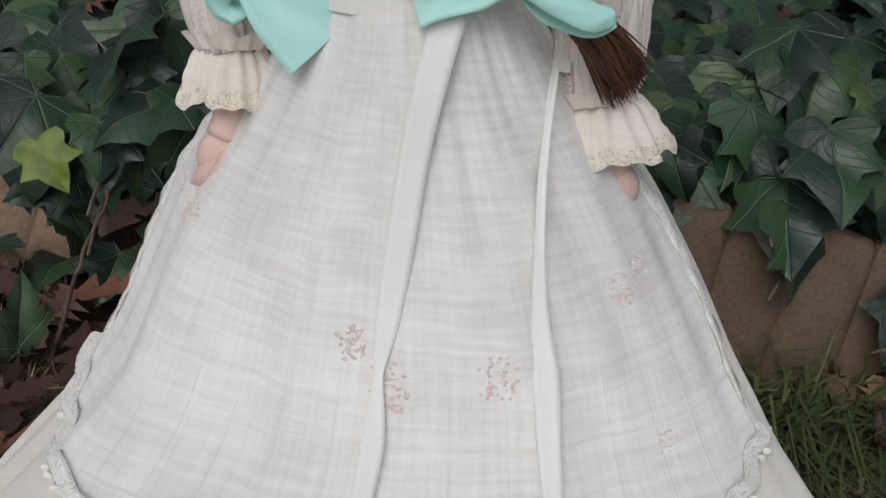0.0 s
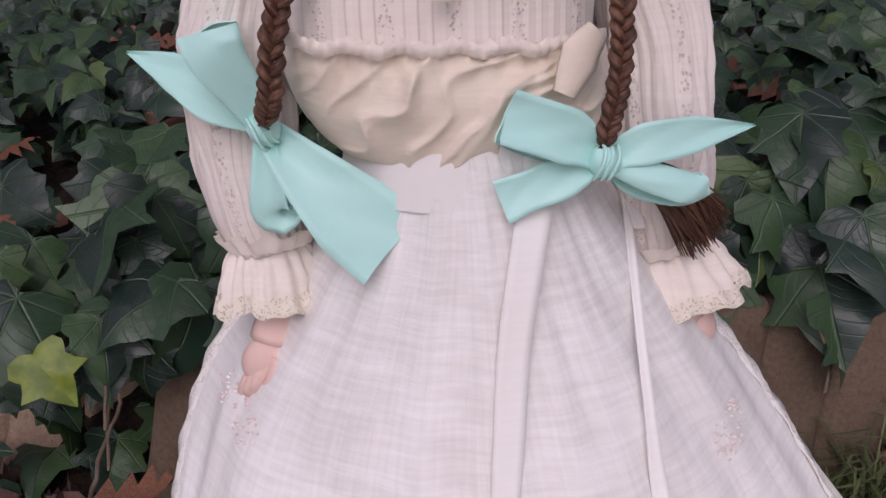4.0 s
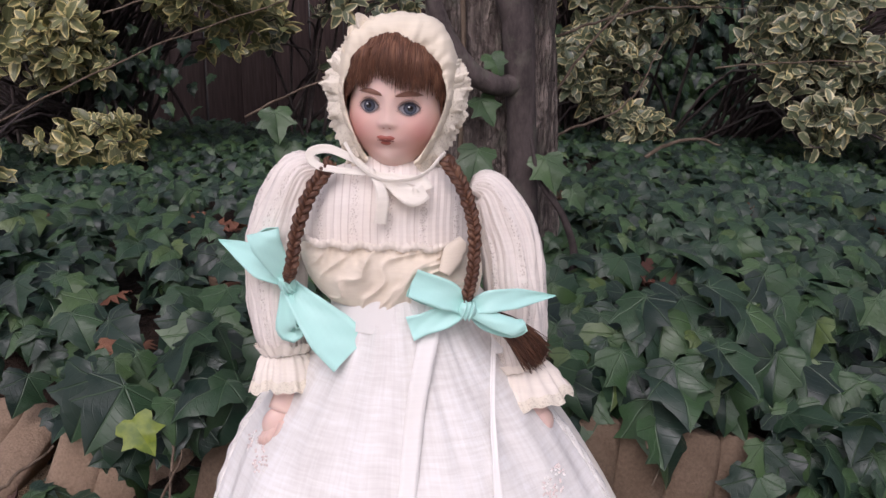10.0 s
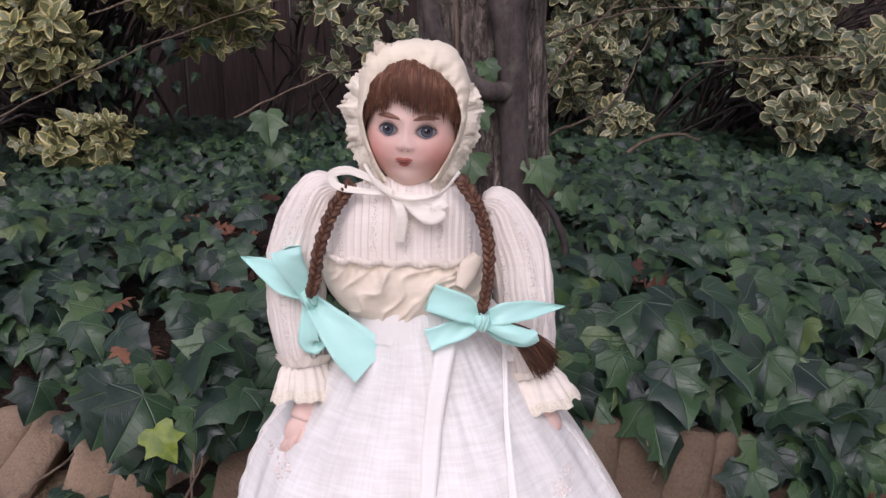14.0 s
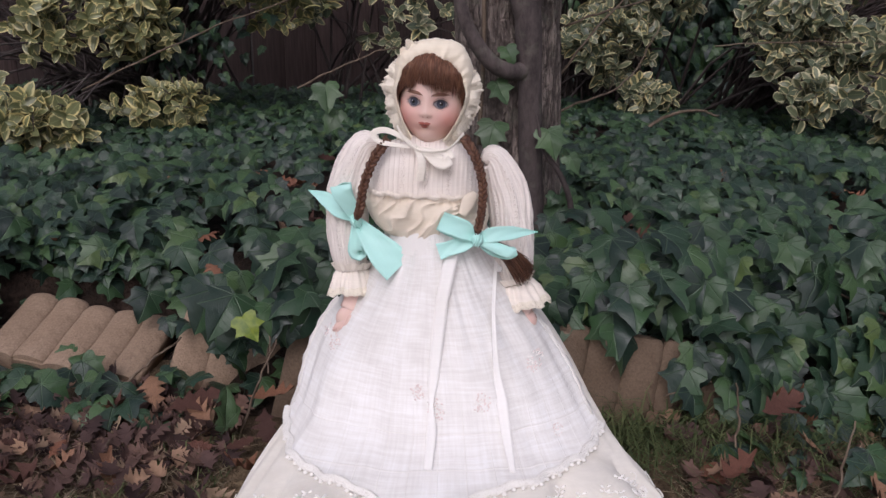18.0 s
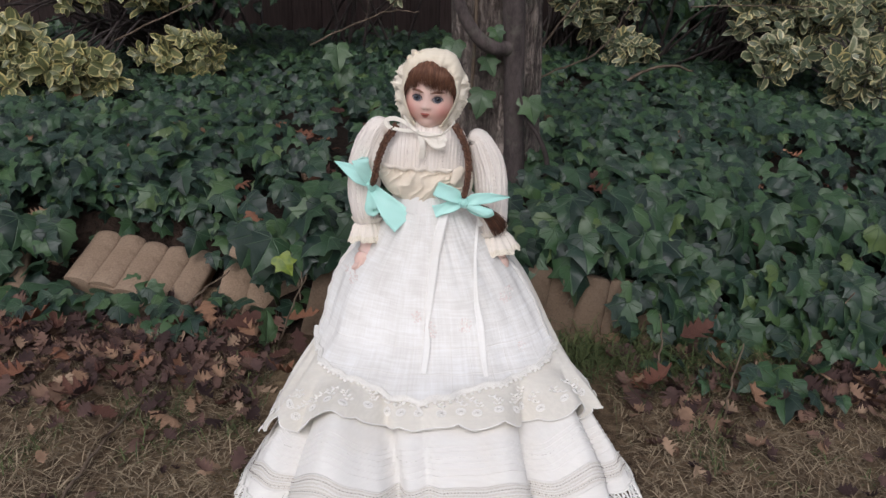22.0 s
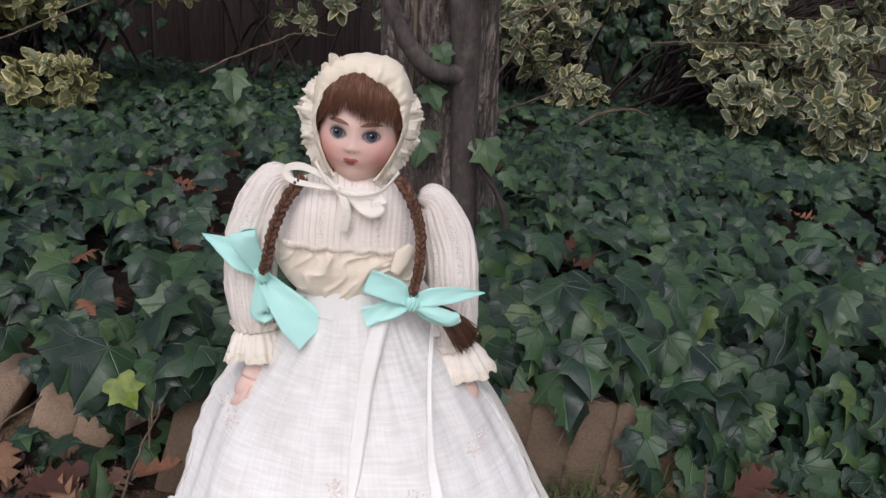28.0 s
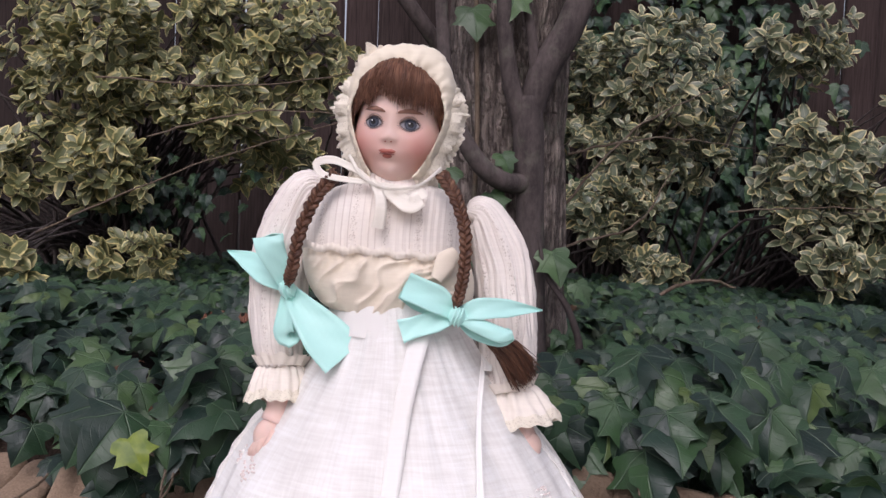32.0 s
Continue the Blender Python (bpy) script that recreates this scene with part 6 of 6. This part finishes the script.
# ---------------------------------------------------------------- leaf litter and grass
def build_litter():
    rng = random.Random(77)
    meshes = [mesh_of("fallen_leaf", v.tolist(), f, [DRY], u) for v, f, u in OAKS]
    spots = [(x + rng.uniform(-0.03, 0.03), y + rng.uniform(-0.03, 0.03), ground_z(x, y) + rng.uniform(0.025, 0.075), rng.uniform(0.06, 0.085)) for x, y in GAPS for _ in range(3)]
    spots += [(-0.371, 0.513, 0.05, 0.09), (-0.288, 0.493, 0.06, 0.10), (-0.167, 0.493, 0.06, 0.08), (-0.624, 0.492, 0.05, 0.11), (0.685, 0.376, 0.045, 0.09), (-0.405, 0.398, 0.04, 0.08), (0.461, 0.474, 0.06, 0.095)]
    spots += [(0.495, 0.291, 0.075, 0.09), (0.425, 0.411, 0.085, 0.10), (-0.31, 0.527, 0.05, 0.10), (0.40, 0.36, 0.06, 0.08), (-0.19, 0.52, 0.06, 0.085)]
    for _ in range(84):
        x = rng.choice((rng.uniform(-1.1, -0.2), rng.uniform(0.36, 1.3)))
        y = rng.uniform(0.30, 0.56)
        spots.append((x, y, ground_z(x, y) + rng.uniform(0.01, 0.03), rng.uniform(0.045, 0.095)))
    for _ in range(700):
        x, y = rng.uniform(-1.0, 1.4), rng.uniform(0.72, 1.7)
        if noise.noise((x * 2.4 + 5, y * 3.2, 2)) > 0.24 and len(spots) < 190:
            spots.append((x, y, ground_z(x, y) + rng.uniform(0.02, 0.06), rng.uniform(0.045, 0.08)))
    for x, y, z, s in spots:
        k = rng.randrange(len(OAKS))
        ob = new("fallen_leaf", meshes[k])
        ob.matrix_basis = frame_of((x, y, z), (rng.gauss(0, 0.3), -0.15 + rng.gauss(0, 0.3), 0.9), (rng.gauss(0, 1), rng.gauss(0, 1), 0), s * 0.72)
        tagged(ob, "curled dry reddish-brown oak leaf on the ground", "fallen leaf", "fallen leaves")
    poses = []
    for _ in range(5600):
        x = rng.uniform(-1.4, 1.7)
        y = min(0.58, edge_y(x)) - 0.01 - abs(rng.gauss(0, 0.12)) + (0.1 if x < -0.3 else 0) * rng.random()
        if x > 0.2:
            y -= 0.02
        if rng.random() < 0.15:
            y = rng.uniform(-0.7, 0.6)
        if -0.21 < x < 0.33 and y > 0.03 + 0.9 * (x - 0.06) ** 2:
            continue
        poses.append((rng.randrange(len(OAKS)), frame_of((x, y, ground_z(x, y) + rng.uniform(0.003, 0.022)), (rng.gauss(0, 0.5), rng.gauss(-0.2, 0.5), 0.8), (rng.gauss(0, 1), rng.gauss(0, 1), 0), rng.uniform(0.014, 0.036), rng.uniform(1.2, 2.2))))
    tagged(new("leaf_litter", scatter("leaf_litter", OAKS, poses, LITTER)), "small dark purplish dead leaves along the bed", "leaf litter", "", "stuff")


build_litter()


def build_grass():
    rng = random.Random(5)
    def blades(name, count, mat, flat, ln, green):
        V, F = [], []
        for _ in range(count):
            x, y = rng.uniform(-1.25, 1.45), rng.uniform(-0.75, 0.56)
            if green and noise.noise((x * 4, y * 4, 20)) + 0.6 * noise.noise((x * 13, y * 13, 3)) < 0.02 + 0.28 * rng.random():
                continue
            if y > edge_y(x) - 0.04 or (-0.20 < x < 0.31 and y > 0.06 + 0.9 * (x - 0.06) ** 2):
                continue
            z = ground_z(x, y)
            a = rng.uniform(0, 6.28)
            l, w = rng.uniform(*ln) * rng.uniform(0.5, 1.0), rng.uniform(0.00035, 0.0009)
            rise = rng.uniform(*flat)
            d = Vector((math.cos(a), math.sin(a), 0))
            sd = Vector((-d.y, d.x, 0)) * w
            p = Vector((x, y, z + 0.001))
            b = rng.uniform(-0.4, 0.4)
            q = p + d * l * 0.5 + Vector((0, 0, l * rise * 0.5)) + sd * b * 5
            e = p + d * l + Vector((0, 0, l * rise * rng.uniform(0.3, 0.9))) + sd * b * 14
            o = len(V)
            V += [p - sd, p + sd, q + sd, q - sd, e]
            F += [(o, o + 1, o + 2, o + 3), (o + 3, o + 2, o + 4)]
        return mesh_of(name, V, F, [mat])
    V, F = [], []
    for _ in range(1500):
        x = rng.uniform(0.24, 0.62)
        y = 0.50 - abs(rng.gauss(0, 0.05))
        a, l, w = rng.uniform(0, 6.28), rng.uniform(0.03, 0.085), rng.uniform(0.0005, 0.0011)
        d, p = Vector((math.cos(a), math.sin(a) - 0.4, 0)), Vector((x, y, ground_z(x, y)))
        sd = Vector((-d.y, d.x, 0)).normalized() * w
        up = rng.uniform(0.2, 0.9)
        q = p + d * l * 0.4 + Vector((0, 0, l * up * 0.7))
        e = p + d * l + Vector((0, 0, l * up * rng.uniform(0.1, 0.8)))
        o = len(V)
        V += [p - sd, p + sd, q + sd, q - sd, e]
        F += [(o, o + 1, o + 2, o + 3), (o + 3, o + 2, o + 4)]
    tagged(new("grass_tufts", mesh_of("grass_tufts", V, F, [GRASS])), "long fine green grass blades against the edging", "grass", "", "stuff")
    tagged(new("dry_grass", blades("dry_grass", 90000, THATCH, (0.02, 0.6), (0.012, 0.046), False)), "matted dry straw-coloured winter grass", "grass", "", "stuff")
    tagged(new("green_grass", blades("green_grass", 70000, GRASS, (0.3, 1.6), (0.012, 0.034), True)), "sparse short green grass in the lawn", "grass", "", "stuff")


build_grass()


# ---------------------------------------------------------------- sticks and twigs
def twig(path, radii, label, n=24, fork=0):
    s = Shell()
    o = Vector(path[0])
    pts = curve_points([Vector(p) - o for p in path], n)
    rng = random.Random(len(path) * 7 + n)
    pts = [p + Vector((rng.gauss(0, 0.0012), rng.gauss(0, 0.0012), rng.gauss(0, 0.0012))) for p in pts]
    s.tube(pts, ramp_list(radii, n), TWIG, 7)
    for k in range(fork):
        q = pts[int(n * (0.35 + 0.5 * k / max(1, fork)))]
        e = q + Vector((rng.uniform(-0.10, 0.10), rng.uniform(-0.03, 0.03), rng.uniform(0.0, 0.12)))
        s.tube(curve_points([q, q.lerp(e, 0.5) + Vector((0.01, 0, 0.008)), e], 8), ramp_list([radii[-1] * 0.9, radii[-1] * 0.4], 8), TWIG, 5)
    ob = new("twig", s.mesh("twig"))
    ob.location = o
    tagged(ob, label, "twig", "twigs")


twig([(-0.415, 0.135, 0.006), (-0.40, 0.26, 0.012), (-0.375, 0.36, 0.014), (-0.35, 0.47, 0.03)], [0.0024, 0.0022, 0.0016], "long thin brown stick lying on the lawn", 30)
twig([(0.74, 2.05, 0.175), (0.82, 2.08, 0.215), (0.92, 2.12, 0.225), (1.0, 2.14, 0.205)], [0.006, 0.005, 0.003], "pale bare curved twig on the ivy")
twig([(0.47, 0.30, 0.01), (0.475, 0.31, 0.06), (0.49, 0.325, 0.125)], [0.0018, 0.0015, 0.001], "dry upright plant stalk by the edging", 16)
twig([(0.395, 0.40, 0.02), (0.40, 0.41, 0.08), (0.392, 0.41, 0.13)], [0.0018, 0.0015, 0.001], "dry upright plant stalk by the edging", 16)
twig([(-0.20, 0.50, 0.02), (-0.175, 0.51, 0.09), (-0.150, 0.52, 0.145)], [0.0018, 0.0015, 0.001], "dry upright plant stalk by the edging", 16)
twig([(-0.385, 0.600, 0.030), (-0.340, 0.594, 0.075), (-0.285, 0.588, 0.120)], [0.0020, 0.0018, 0.0012], "dark bare stem leaning over the edging", 16)
for a, b, c in (((-0.85, 1.9, 0.30), (-0.45, 1.85, 0.48), (0.02, 1.8, 0.63)), ((-0.60, 1.95, 0.55), (-0.30, 1.9, 0.62), (0.10, 1.85, 0.60)), ((-0.75, 2.0, 0.70), (-0.35, 1.9, 0.68), (0.05, 1.85, 0.74)), ((-0.25, 1.7, 0.33), (-0.05, 1.7, 0.42), (0.05, 1.65, 0.43)), ((0.32, 1.25, 0.40), (0.48, 1.35, 0.56), (0.72, 1.5, 0.68)), ((0.32, 1.25, 0.33), (0.50, 1.4, 0.38), (0.60, 1.5, 0.50)), ((0.34, 1.3, 0.5), (0.55, 1.45, 0.55), (0.85, 1.7, 0.56)), ((0.95, 2.1, 0.42), (1.2, 2.0, 0.44), (1.5, 2.0, 0.43))):
    twig([a, b, c], [0.0026, 0.002, 0.001], "thin bare branch reaching through the shrubs", 26, 3)
